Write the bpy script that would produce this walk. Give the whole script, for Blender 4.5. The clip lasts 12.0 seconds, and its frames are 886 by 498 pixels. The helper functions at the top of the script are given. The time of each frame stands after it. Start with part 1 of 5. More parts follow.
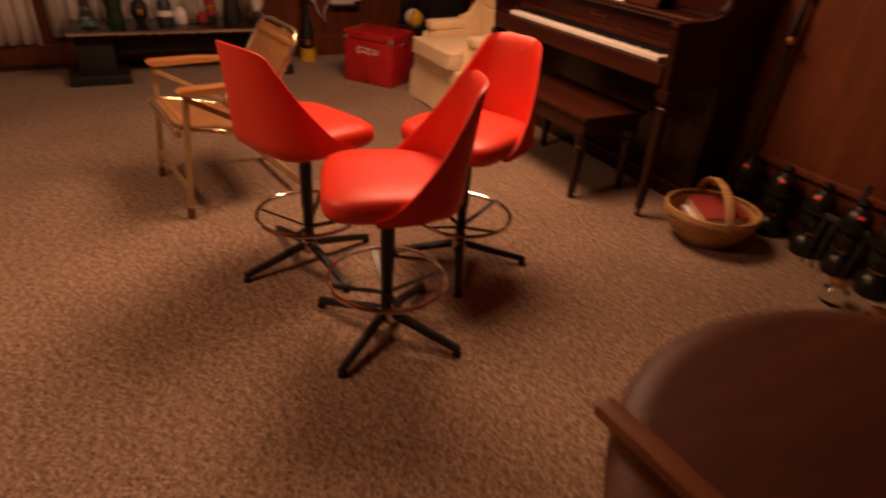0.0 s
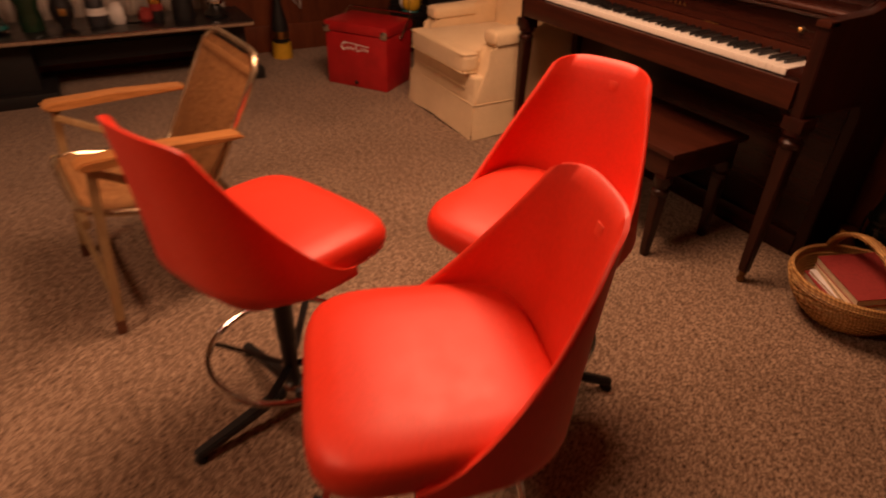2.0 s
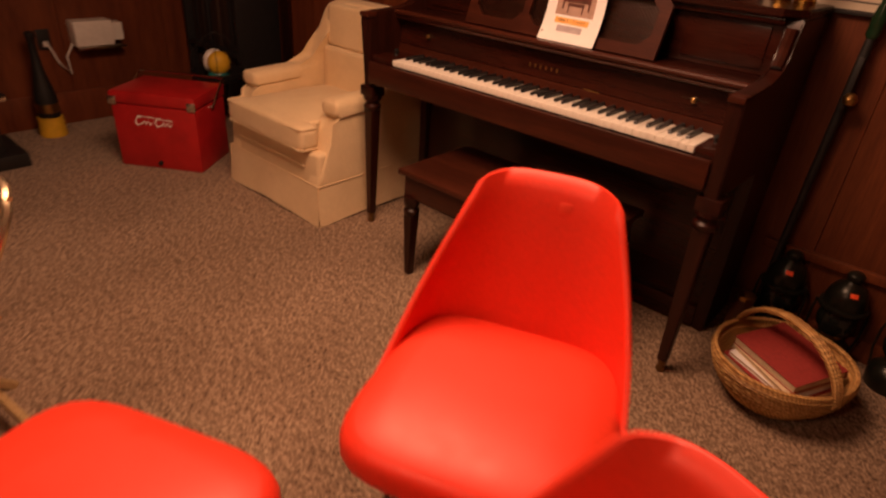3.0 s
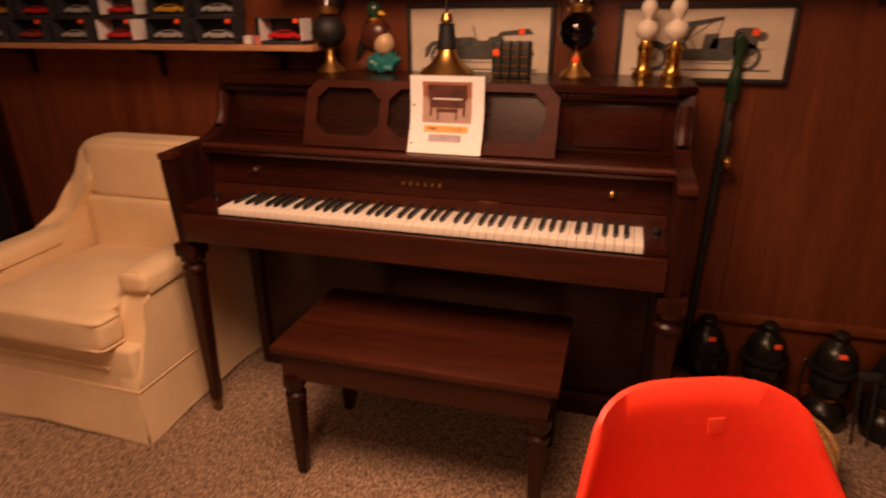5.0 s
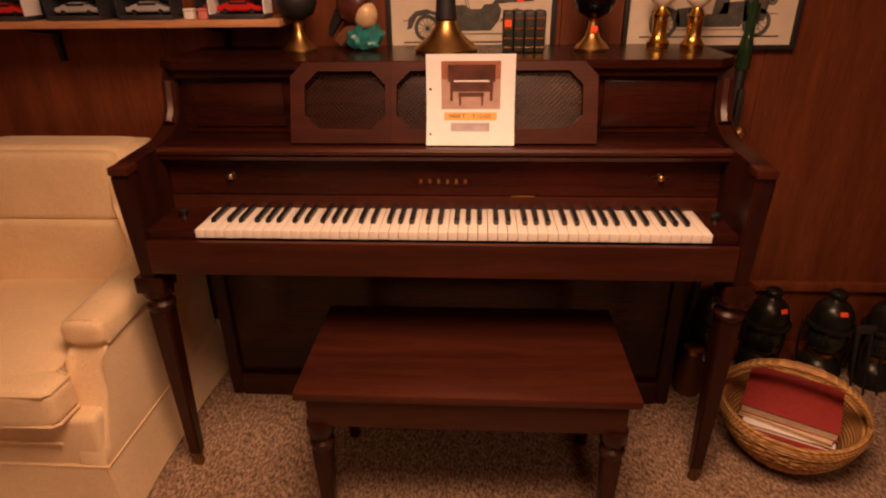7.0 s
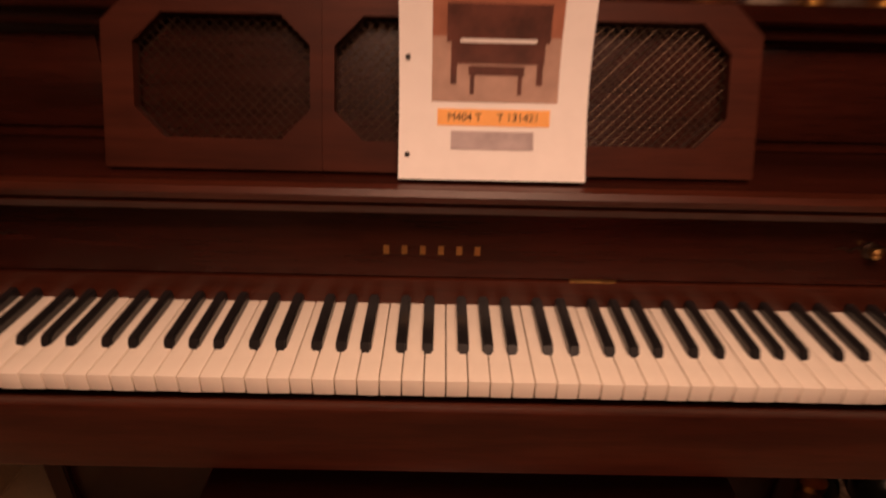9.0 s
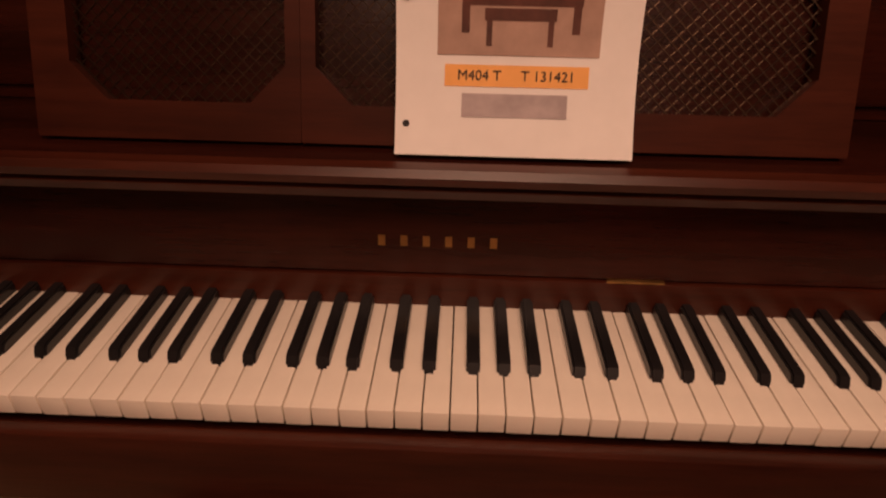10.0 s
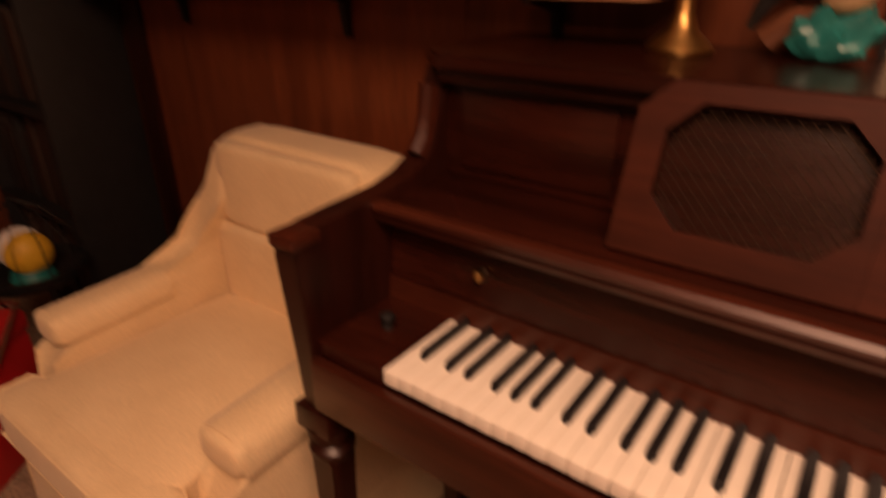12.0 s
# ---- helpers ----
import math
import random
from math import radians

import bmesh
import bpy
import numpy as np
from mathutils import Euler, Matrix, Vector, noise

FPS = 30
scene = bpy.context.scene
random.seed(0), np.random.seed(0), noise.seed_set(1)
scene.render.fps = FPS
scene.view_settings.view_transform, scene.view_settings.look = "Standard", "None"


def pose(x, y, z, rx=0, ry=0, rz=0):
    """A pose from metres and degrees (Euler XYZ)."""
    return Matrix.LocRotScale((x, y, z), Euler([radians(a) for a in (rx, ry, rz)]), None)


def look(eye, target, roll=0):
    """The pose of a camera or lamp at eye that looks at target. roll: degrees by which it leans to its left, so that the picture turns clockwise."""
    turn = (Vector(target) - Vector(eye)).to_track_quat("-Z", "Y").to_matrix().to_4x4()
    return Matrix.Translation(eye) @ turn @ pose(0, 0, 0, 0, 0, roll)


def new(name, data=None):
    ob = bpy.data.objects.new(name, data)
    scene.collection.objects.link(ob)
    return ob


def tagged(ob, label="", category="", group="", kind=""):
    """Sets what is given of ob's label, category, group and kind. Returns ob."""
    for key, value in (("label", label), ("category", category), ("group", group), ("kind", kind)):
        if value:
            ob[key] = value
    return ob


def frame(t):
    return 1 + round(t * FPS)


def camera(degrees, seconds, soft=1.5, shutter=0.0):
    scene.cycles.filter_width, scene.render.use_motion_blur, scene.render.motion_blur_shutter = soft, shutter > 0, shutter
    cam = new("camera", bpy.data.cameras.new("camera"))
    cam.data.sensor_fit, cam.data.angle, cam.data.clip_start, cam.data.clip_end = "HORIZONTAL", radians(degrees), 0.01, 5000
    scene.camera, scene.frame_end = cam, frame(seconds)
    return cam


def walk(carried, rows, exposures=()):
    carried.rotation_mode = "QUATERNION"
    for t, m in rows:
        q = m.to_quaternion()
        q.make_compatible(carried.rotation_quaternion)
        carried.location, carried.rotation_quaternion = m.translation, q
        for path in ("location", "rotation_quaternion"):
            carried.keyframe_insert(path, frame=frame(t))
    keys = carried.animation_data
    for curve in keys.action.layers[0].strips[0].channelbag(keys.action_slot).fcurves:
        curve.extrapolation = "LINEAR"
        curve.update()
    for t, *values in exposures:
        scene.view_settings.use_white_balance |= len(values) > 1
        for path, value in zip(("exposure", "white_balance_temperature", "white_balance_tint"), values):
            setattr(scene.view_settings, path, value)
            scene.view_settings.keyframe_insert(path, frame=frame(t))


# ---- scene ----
cam = camera(72.9, 12.0, 2.1, 0.6)
PATH = [
    (0, (2.611, -2.186, 1.334), (1.111, -1.331, 0.324), 4.2),
    (0.5, (2.422, -2.092, 1.348), (0.823, -1.416, 0.354), 2.3),
    (1, (2.156, -2.074, 1.337), (0.633, -1.197, 0.383), 3.2),
    (1.5, (1.931, -2.044, 1.321), (0.444, -1.169, 0.31), 4.4),
    (2, (1.696, -1.867, 1.301), (0.262, -1.013, 0.198), 2.1),
    (2.5, (1.435, -1.725, 1.276), (0.221, -0.565, 0.19), 4.0),
    (2.7, (1.313, -1.705, 1.293), (0.138, -0.46, 0.26), 4.3),
    (4.3, (0.617, -1.531, 1.283), (-0.164, 0.077, 0.387), 0.9),
    (4.5, (0.579, -1.492, 1.292), (-0.15, 0.161, 0.435), -1.2),
    (5, (0.525, -1.461, 1.312), (-0.002, 0.324, 0.579), -0.4),
    (5.5, (0.357, -1.53, 1.366), (0.069, 0.295, 0.601), -2.0),
    (6, (0.246, -1.501, 1.359), (-0.022, 0.307, 0.547), -0.7),
    (6.5, (0.16, -1.393, 1.348), (-0.059, 0.423, 0.538), -1.3),
    (7, (0.067, -1.292, 1.334), (-0.043, 0.516, 0.487), -0.8),
    (7.2, (0.045, -1.247, 1.32), (-0.042, 0.575, 0.471), -0.6),
    (8.8, (-0.011, -0.566, 1.203), (0.03, 1.248, 0.362), 1.5),
    (9, (-0.011, -0.497, 1.181), (0.005, 1.284, 0.273), 1.4),
    (9.5, (0.004, -0.393, 1.153), (-0.041, 1.353, 0.177), 2.4),
    (10, (0.003, -0.359, 1.146), (-0.05, 1.357, 0.12), 1.0),
    (10.5, (0.005, -0.358, 1.138), (-0.04, 1.322, 0.055), 1.3),
    (11, (-0.045, -0.4, 1.122), (-0.341, 1.27, 0.062), 3.1),
    (11.5, (-0.152, -0.426, 1.2), (-0.809, 1.068, 0.044), 2.3),
    (12, (-0.176, -0.459, 1.243), (-1.247, 0.994, 0.382), -0.1),
]
walk(cam, [(t, look(eye, target, roll)) for t, eye, target, roll in PATH],
     [(0, 0.0, 6500, 10), (1.5, -0.03, 6500, 10), (2.5, -0.16, 6500, 10), (4.3, 0.0, 6500, 10), (7.2, 0.0, 6500, 10), (8.8, -0.45, 6050, 10), (10.7, -1.05, 5920, 10), (11.5, -0.78, 6100, 10), (12, -0.15, 6350, 10)])
scene.view_settings.exposure = 0.0

# ---- light ----
world = bpy.data.worlds.new("world")
world.use_nodes = True
world.node_tree.nodes["Background"].inputs[0].default_value = (0.9, 0.55, 0.35, 1)
world.node_tree.nodes["Background"].inputs[1].default_value = 0.02
scene.world = world
WARM = (1.0, 0.535, 0.325)


def lamp(name, where, size, watts, colour=WARM):
    d = bpy.data.lights.new(name, "AREA")
    d.shape, d.size, d.energy, d.color = "DISK", size, watts, colour
    ob = new(name, d)
    ob.matrix_world = pose(*where)
    return ob


CEIL = 2.35
# main area light, its place inferred from the stools' shadows; fitting unseen
lamp("unseen_overhead_light", (0.1, -0.85, CEIL - 0.16), 0.95, 51)
# fill light added over the south of the room, no source seen there
lamp("unseen_overhead_light", (0.6, -3.1, CEIL - 0.16), 0.45, 24)

# ---- materials ----


def material(name):
    m = bpy.data.materials.new(name)
    m.use_nodes = True
    t = m.node_tree
    return m, t, t.nodes["Principled BSDF"]


def link(t, a, b):
    t.links.new(a, b)


def coords(t, scale, rot=(0, 0, 0), kind="Object"):
    c, mp = t.nodes.new("ShaderNodeTexCoord"), t.nodes.new("ShaderNodeMapping")
    mp.inputs["Scale"].default_value = scale
    mp.inputs["Rotation"].default_value = rot
    link(t, c.outputs[kind], mp.inputs["Vector"])
    return mp.outputs["Vector"]


def noise_node(t, vec, scale, detail=4.0, rough=0.6):
    n = t.nodes.new("ShaderNodeTexNoise")
    n.inputs["Scale"].default_value, n.inputs["Detail"].default_value, n.inputs["Roughness"].default_value = scale, detail, rough
    if vec is not None:
        link(t, vec, n.inputs["Vector"])
    return n.outputs["Fac"]


def ramp(t, fac, stops):
    r = t.nodes.new("ShaderNodeValToRGB")
    r.color_ramp.elements[0].position, r.color_ramp.elements[0].color = stops[0][0], (*stops[0][1], 1)
    r.color_ramp.elements[1].position, r.color_ramp.elements[1].color = stops[-1][0], (*stops[-1][1], 1)
    for p, c in stops[1:-1]:
        e = r.color_ramp.elements.new(p)
        e.color = (*c, 1)
    link(t, fac, r.inputs["Fac"])
    return r.outputs["Color"]


def mix(t, a, b, fac, mode="MULTIPLY"):
    n = t.nodes.new("ShaderNodeMix")
    n.data_type, n.blend_type = "RGBA", mode
    for sock, v in ((n.inputs[6], a), (n.inputs[7], b), (n.inputs[0], fac)):
        if isinstance(v, (int, float)):
            sock.default_value = v
        elif isinstance(v, tuple):
            sock.default_value = (*v, 1)
        else:
            link(t, v, sock)
    return n.outputs[2]


def bump(t, p, height, strength, distance=0.002):
    b = t.nodes.new("ShaderNodeBump")
    b.inputs["Strength"].default_value, b.inputs["Distance"].default_value = strength, distance
    link(t, height, b.inputs["Height"])
    link(t, b.outputs["Normal"], p.inputs["Normal"])


def plain(name, colour, rough=0.5, metal=0.0, vary=0.15, scale=30.0, bumpy=0.0, coat=0.0):
    """Paint, metal or glaze with slight mottling."""
    m, t, p = material(name)
    v = coords(t, (1, 1, 1))
    n = noise_node(t, v, scale)
    dark = tuple(c * (1 - vary) for c in colour)
    light = tuple(min(1, c * (1 + vary)) for c in colour)
    link(t, ramp(t, n, [(0.3, dark), (0.7, light)]), p.inputs["Base Color"])
    big = noise_node(t, v, scale * 0.15)
    r = t.nodes.new("ShaderNodeMapRange")
    r.inputs["To Min"].default_value, r.inputs["To Max"].default_value = rough * 0.8, min(1, rough * 1.25)
    link(t, big, r.inputs["Value"])
    link(t, r.outputs["Result"], p.inputs["Roughness"])
    p.inputs["Metallic"].default_value, p.inputs["Coat Weight"].default_value = metal, coat
    if bumpy:
        bump(t, p, n, bumpy)
    return m


def wood(name, dark, light, rough=0.35, axis="x", coat=0.0, grain=1.0):
    m, t, p = material(name)
    s = {"x": (1.2, 14, 14), "y": (14, 1.2, 14), "z": (14, 14, 1.2)}[axis]
    v = coords(t, s)
    wide = noise_node(t, v, 1.3 * grain, 5, 0.6)
    fine = noise_node(t, coords(t, tuple(c * 6 for c in s)), 2.0 * grain, 3, 0.7)
    info = t.nodes.new("ShaderNodeObjectInfo")
    c = ramp(t, wide, [(0.3, dark), (0.52, tuple((a + b) / 2 for a, b in zip(dark, light))), (0.75, light)])
    c = mix(t, c, ramp(t, fine, [(0.35, (0.62, 0.58, 0.55)), (0.6, (1, 1, 1))]), 0.7)
    tone = t.nodes.new("ShaderNodeMapRange")
    tone.inputs["To Min"].default_value, tone.inputs["To Max"].default_value = 0.86, 1.1
    link(t, info.outputs["Random"], tone.inputs["Value"])
    h = t.nodes.new("ShaderNodeHueSaturation")
    link(t, c, h.inputs["Color"])
    link(t, tone.outputs["Result"], h.inputs["Value"])
    link(t, h.outputs["Color"], p.inputs["Base Color"])
    p.inputs["Roughness"].default_value, p.inputs["Coat Weight"].default_value = rough, coat
    p.inputs["Coat Roughness"].default_value = 0.25
    p.inputs["Specular IOR Level"].default_value = 0.35
    bump(t, p, fine, 0.12, 0.001)
    return m


def carpet_material():
    m, t, p = material("carpet_pile")
    v = coords(t, (1, 1, 1))
    a = noise_node(t, coords(t, (1.5, 0.8, 1), (0, 0, 0.6)), 88, 3, 0.75)
    b = noise_node(t, v, 38, 4, 0.7)
    big = noise_node(t, v, 1.6, 3, 0.5)
    c = ramp(t, a, [(0.35, (0.095, 0.056, 0.034)), (0.48, (0.335, 0.224, 0.146)), (0.60, (0.60, 0.43, 0.295))])
    c = mix(t, c, ramp(t, b, [(0.36, (0.42, 0.37, 0.34)), (0.56, (1, 1, 1))]), 0.75)
    c = mix(t, c, ramp(t, big, [(0.32, (0.72, 0.70, 0.68)), (0.66, (1, 1, 1))]), 0.85)
    link(t, c, p.inputs["Base Color"])
    p.inputs["Roughness"].default_value = 1.0
    p.inputs["Specular IOR Level"].default_value = 0.1
    p.inputs["Sheen Weight"].default_value = 0.15
    bump(t, p, a, 0.7, 0.008)
    return m


def fabric(name, colour, scale=260.0):
    m, t, p = material(name)
    v = coords(t, (1, 1, 1))
    w = noise_node(t, v, scale, 2)
    big = noise_node(t, v, 5.0, 4)
    c = ramp(t, w, [(0.3, tuple(k * 0.82 for k in colour)), (0.7, colour)])
    c = mix(t, c, ramp(t, big, [(0.3, (0.86, 0.83, 0.78)), (0.65, (1, 1, 1))]), 0.7)
    link(t, c, p.inputs["Base Color"])
    p.inputs["Roughness"].default_value, p.inputs["Sheen Weight"].default_value = 0.95, 0.2
    p.inputs["Specular IOR Level"].default_value = 0.2
    add = t.nodes.new("ShaderNodeMath")
    add.operation = "MULTIPLY_ADD"
    link(t, big, add.inputs[0])
    add.inputs[1].default_value = 5.0
    link(t, w, add.inputs[2])
    bump(t, p, add.outputs[0], 0.35, 0.004)
    return m


def woven(name, dark, light, scale):
    """Cane, wicker or rattan."""
    m, t, p = material(name)
    v = coords(t, (1, 1, 1))
    waves = []
    for d in ("X", "Z"):
        w = t.nodes.new("ShaderNodeTexWave")
        w.bands_direction = d
        w.inputs["Scale"].default_value, w.inputs["Distortion"].default_value = scale, 1.5
        link(t, v, w.inputs["Vector"])
        waves.append(w.outputs["Fac"])
    c = mix(t, ramp(t, waves[0], [(0.2, dark), (0.7, light)]), ramp(t, waves[1], [(0.2, (0.55, 0.5, 0.45)), (0.7, (1, 1, 1))]), 0.8)
    c = mix(t, c, ramp(t, noise_node(t, v, 12), [(0.3, (0.75, 0.7, 0.65)), (0.7, (1, 1, 1))]), 0.8)
    link(t, c, p.inputs["Base Color"])
    p.inputs["Roughness"].default_value = 0.55
    bump(t, p, waves[1], 0.6, 0.004)
    return m


def glass(name, colour, rough=0.05):
    m, t, p = material(name)
    p.inputs["Base Color"].default_value = (*colour, 1)
    p.inputs["Transmission Weight"].default_value, p.inputs["Roughness"].default_value = 1.0, rough
    return m


WALNUT = wood("dark_walnut", (0.014, 0.0031, 0.0017), (0.050, 0.0108, 0.0054), 0.27, "x", 0.1)
WALNUT_Z = wood("dark_walnut_upright", (0.013, 0.0029, 0.0016), (0.046, 0.0099, 0.005), 0.36, "z", 0.05)
WALNUT_TRIM = wood("walnut_trim", (0.030, 0.0069, 0.0034), (0.082, 0.0188, 0.0084), 0.34, "x", 0.08)
DESKWOOD = wood("music_desk_walnut", (0.032, 0.0072, 0.0032), (0.074, 0.0168, 0.0072), 0.5, "x")
DESKWOOD.node_tree.nodes["Principled BSDF"].inputs["Specular IOR Level"].default_value = 0.14
BENCHWOOD = wood("mahogany_bench", (0.031, 0.0076, 0.004), (0.078, 0.0195, 0.0092), 0.33, "x", 0.1)
PANEL = wood("wall_panelling", (0.12, 0.030, 0.010), (0.225, 0.062, 0.021), 0.45, "z", 0.1, 0.7)
HONEY = wood("honey_wood", (0.42, 0.17, 0.05), (0.62, 0.29, 0.09), 0.35, "y", 0.3)
PALE = wood("pale_wood", (0.42, 0.27, 0.12), (0.6, 0.42, 0.21), 0.4, "z", 0.2)
SHELFWOOD = wood("shelf_pine", (0.42, 0.2, 0.09), (0.6, 0.32, 0.16), 0.5, "x")
CARPET = carpet_material()
PLASTER = plain("ceiling_tile_white", (0.62, 0.55, 0.46), 0.9, 0, 0.08, 60, 0.3)
PATCH = plain("pale_orange_patch", (0.88, 0.075, 0.033), 0.45, 0, 0.05)
VINYL = plain("orange_vinyl", (0.82, 0.044, 0.017), 0.45, 0, 0.05, 120, 0.05)
BLACKMETAL = plain("black_enamel_metal", (0.012, 0.011, 0.011), 0.38, 0.0, 0.3)
CHROME = plain("worn_chrome", (0.75, 0.72, 0.68), 0.16, 1.0, 0.08)
BRASS = plain("aged_brass", (0.55, 0.33, 0.11), 0.34, 1.0, 0.18)
GOLD = plain("gilt", (0.8, 0.47, 0.1), 0.25, 1.0, 0.1)
CREAM = fabric("cream_slipcover", (0.92, 0.715, 0.435))
OLDBRASS = plain("dull_lattice_brass", (0.055, 0.033, 0.019), 0.42, 0.8, 0.3)
LANTERN = plain("blackened_lantern_tin", (0.017, 0.017, 0.012), 0.3, 0.4, 0.4, 18)
CASTER = plain("tarnished_brass", (0.2, 0.12, 0.05), 0.4, 0.9, 0.3)
SMOKED = plain("smoky_black_glass", (0.012, 0.014, 0.012), 0.12, 0, 0.3)
SHEET = fabric("white_sheet", (0.76, 0.70, 0.63), 180)
CURTAIN = fabric("ivory_curtain", (0.74, 0.67, 0.60), 200)
IVORY = plain("ivory_key", (0.86, 0.80, 0.70), 0.25, 0, 0.03, 40, 0, 0.3)
EBONY = plain("ebony_key", (0.012, 0.011, 0.012), 0.28, 0, 0.2)
BLACK = plain("flat_black", (0.010, 0.009, 0.009), 0.6, 0, 0.3)
RED_PAINT = plain("red_cooler_paint", (0.44, 0.014, 0.016), 0.4, 0.0, 0.18, 9)
DARKRED = plain("dark_red_cloth", (0.30, 0.03, 0.025), 0.75, 0, 0.15, 70, 0.2)
WHITE = plain("white_enamel", (0.78, 0.75, 0.70), 0.4, 0, 0.06)
PAPER = plain("white_paper", (0.84, 0.82, 0.80), 0.85, 0, 0.03)
CANE = woven("woven_cane", (0.30, 0.13, 0.04), (0.52, 0.27, 0.10), 60)
WICKER = woven("wicker", (0.5, 0.26, 0.08), (0.82, 0.52, 0.2), 34)
SMOKE = glass("dark_blue_glass", (0.03, 0.04, 0.09))
GREENGLASS = plain("green_glazed_glass", (0.015, 0.04, 0.018), 0.15, 0, 0.3)
CLEAR = glass("clear_glass", (0.95, 0.96, 0.95))
BROWN_VINYL = plain("brown_vinyl", (0.13, 0.048, 0.022), 0.42, 0, 0.35, 6)
ORANGE_DOT = plain("orange_sticker", (0.95, 0.10, 0.02), 0.6, 0, 0.03)
TEAL = plain("teal_glaze", (0.02, 0.17, 0.16), 0.35, 0, 0.3, 25)
YELLOW = plain("yellow_paint", (0.75, 0.45, 0.03), 0.5, 0, 0.1)
DARKGREY = plain("dark_grey_card", (0.035, 0.035, 0.04), 0.45, 0, 0.3)
SILVER = plain("silver_paint", (0.55, 0.54, 0.54), 0.35, 0.3, 0.15)
LEATHER = plain("black_leather_binding", (0.015, 0.017, 0.014), 0.45, 0, 0.3, 60, 0.2)

# ---- mesh helpers ----


def link_mesh(name, bm, mat, parent=None, label="", smooth=40):
    me = bpy.data.meshes.new(name)
    bmesh.ops.recalc_face_normals(bm, faces=bm.faces)
    bm.to_mesh(me)
    bm.free()
    me.materials.append(mat)
    if smooth:
        me.polygons.foreach_set("use_smooth", [True] * len(me.polygons))
        me.set_sharp_from_angle(angle=radians(smooth))
    ob = new(name, me)
    if parent is not None:
        ob.parent = parent
    return tagged(ob, label)


def part(name, bm, mat, parent, label="", smooth=40):
    return link_mesh(name, bm, mat, parent, label, smooth)


def thing(name, m, label, category, group="", kind=""):
    ob = new(name)
    ob.empty_display_size = 0.05
    ob.matrix_world = m
    return tagged(ob, label, category, group, kind)


def box(x0, x1, y0, y1, z0, z1, bevel=0.004, bm=None, seg=2):
    bm = bm or bmesh.new()
    r = bmesh.ops.create_cube(bm, size=1, matrix=Matrix.LocRotScale(((x0 + x1) / 2, (y0 + y1) / 2, (z0 + z1) / 2), None, (x1 - x0, y1 - y0, z1 - z0)))
    if bevel:
        edges = list({e for v in r["verts"] for e in v.link_edges})
        bmesh.ops.bevel(bm, geom=edges, offset=bevel, segments=seg, profile=0.6, affect="EDGES")
    return bm


def tbox(a, b, w, d, bevel=0.003, bm=None, w2=None, d2=None, up=(0, 0, 1)):
    """A squared bar from a to b, w by d at a and w2 by d2 at b."""
    bm = bm or bmesh.new()
    a, b = Vector(a), Vector(b)
    w2, d2 = w2 or w, d2 or d
    z = (b - a).normalized()
    ref = Vector((1, 0, 0)) if abs(z.x) < 0.9 else Vector((0, 1, 0))
    y = z.cross(ref).normalized()
    x = y.cross(z)
    vs = []
    for c, ww, dd in ((a, w, d), (b, w2, d2)):
        vs.append([bm.verts.new(c + x * sx * ww / 2 + y * sy * dd / 2) for sx, sy in ((-1, -1), (1, -1), (1, 1), (-1, 1))])
    faces = [bm.faces.new(vs[0][::-1]), bm.faces.new(vs[1])]
    for i in range(4):
        faces.append(bm.faces.new((vs[0][i], vs[0][(i + 1) % 4], vs[1][(i + 1) % 4], vs[1][i])))
    if bevel:
        bmesh.ops.bevel(bm, geom=list({e for f in faces for e in f.edges}), offset=bevel, segments=2, affect="EDGES")
    return bm


def lathe(profile, seg=24, at=(0, 0, 0), bm=None, squash=(1, 1)):
    """A turned form from (radius, height) pairs."""
    bm = bm or bmesh.new()
    rings = []
    for r, z in profile:
        r = max(r, 0.0004)
        rings.append([bm.verts.new((at[0] + r * squash[0] * math.cos(2 * math.pi * i / seg), at[1] + r * squash[1] * math.sin(2 * math.pi * i / seg), at[2] + z)) for i in range(seg)])
    for a, b in zip(rings, rings[1:]):
        for i in range(seg):
            bm.faces.new((a[i], a[(i + 1) % seg], b[(i + 1) % seg], b[i]))
    bm.faces.new(rings[0][::-1])
    bm.faces.new(rings[-1])
    return bm


def tube(points, r, seg=8, closed=False, bm=None, r2=None):
    bm = bm or bmesh.new()
    pts = [Vector(p) for p in points]
    n = len(pts)
    rings, side = [], None
    for i, p in enumerate(pts):
        a = pts[(i - 1) % n] if closed or i else p
        b = pts[(i + 1) % n] if closed or i < n - 1 else p
        d = (b - a).normalized()
        if side is None:
            side = d.orthogonal().normalized()
        side = (side - d * side.dot(d)).normalized()
        other = d.cross(side)
        rr = r if r2 is None else r + (r2 - r) * i / max(1, n - 1)
        rings.append([bm.verts.new(p + rr * (math.cos(2 * math.pi * k / seg) * side + math.sin(2 * math.pi * k / seg) * other)) for k in range(seg)])
    for i in range(n if closed else n - 1):
        a, b = rings[i], rings[(i + 1) % n]
        for k in range(seg):
            bm.faces.new((a[k], a[(k + 1) % seg], b[(k + 1) % seg], b[k]))
    if not closed:
        bm.faces.new(rings[0][::-1])
        bm.faces.new(rings[-1])
    return bm


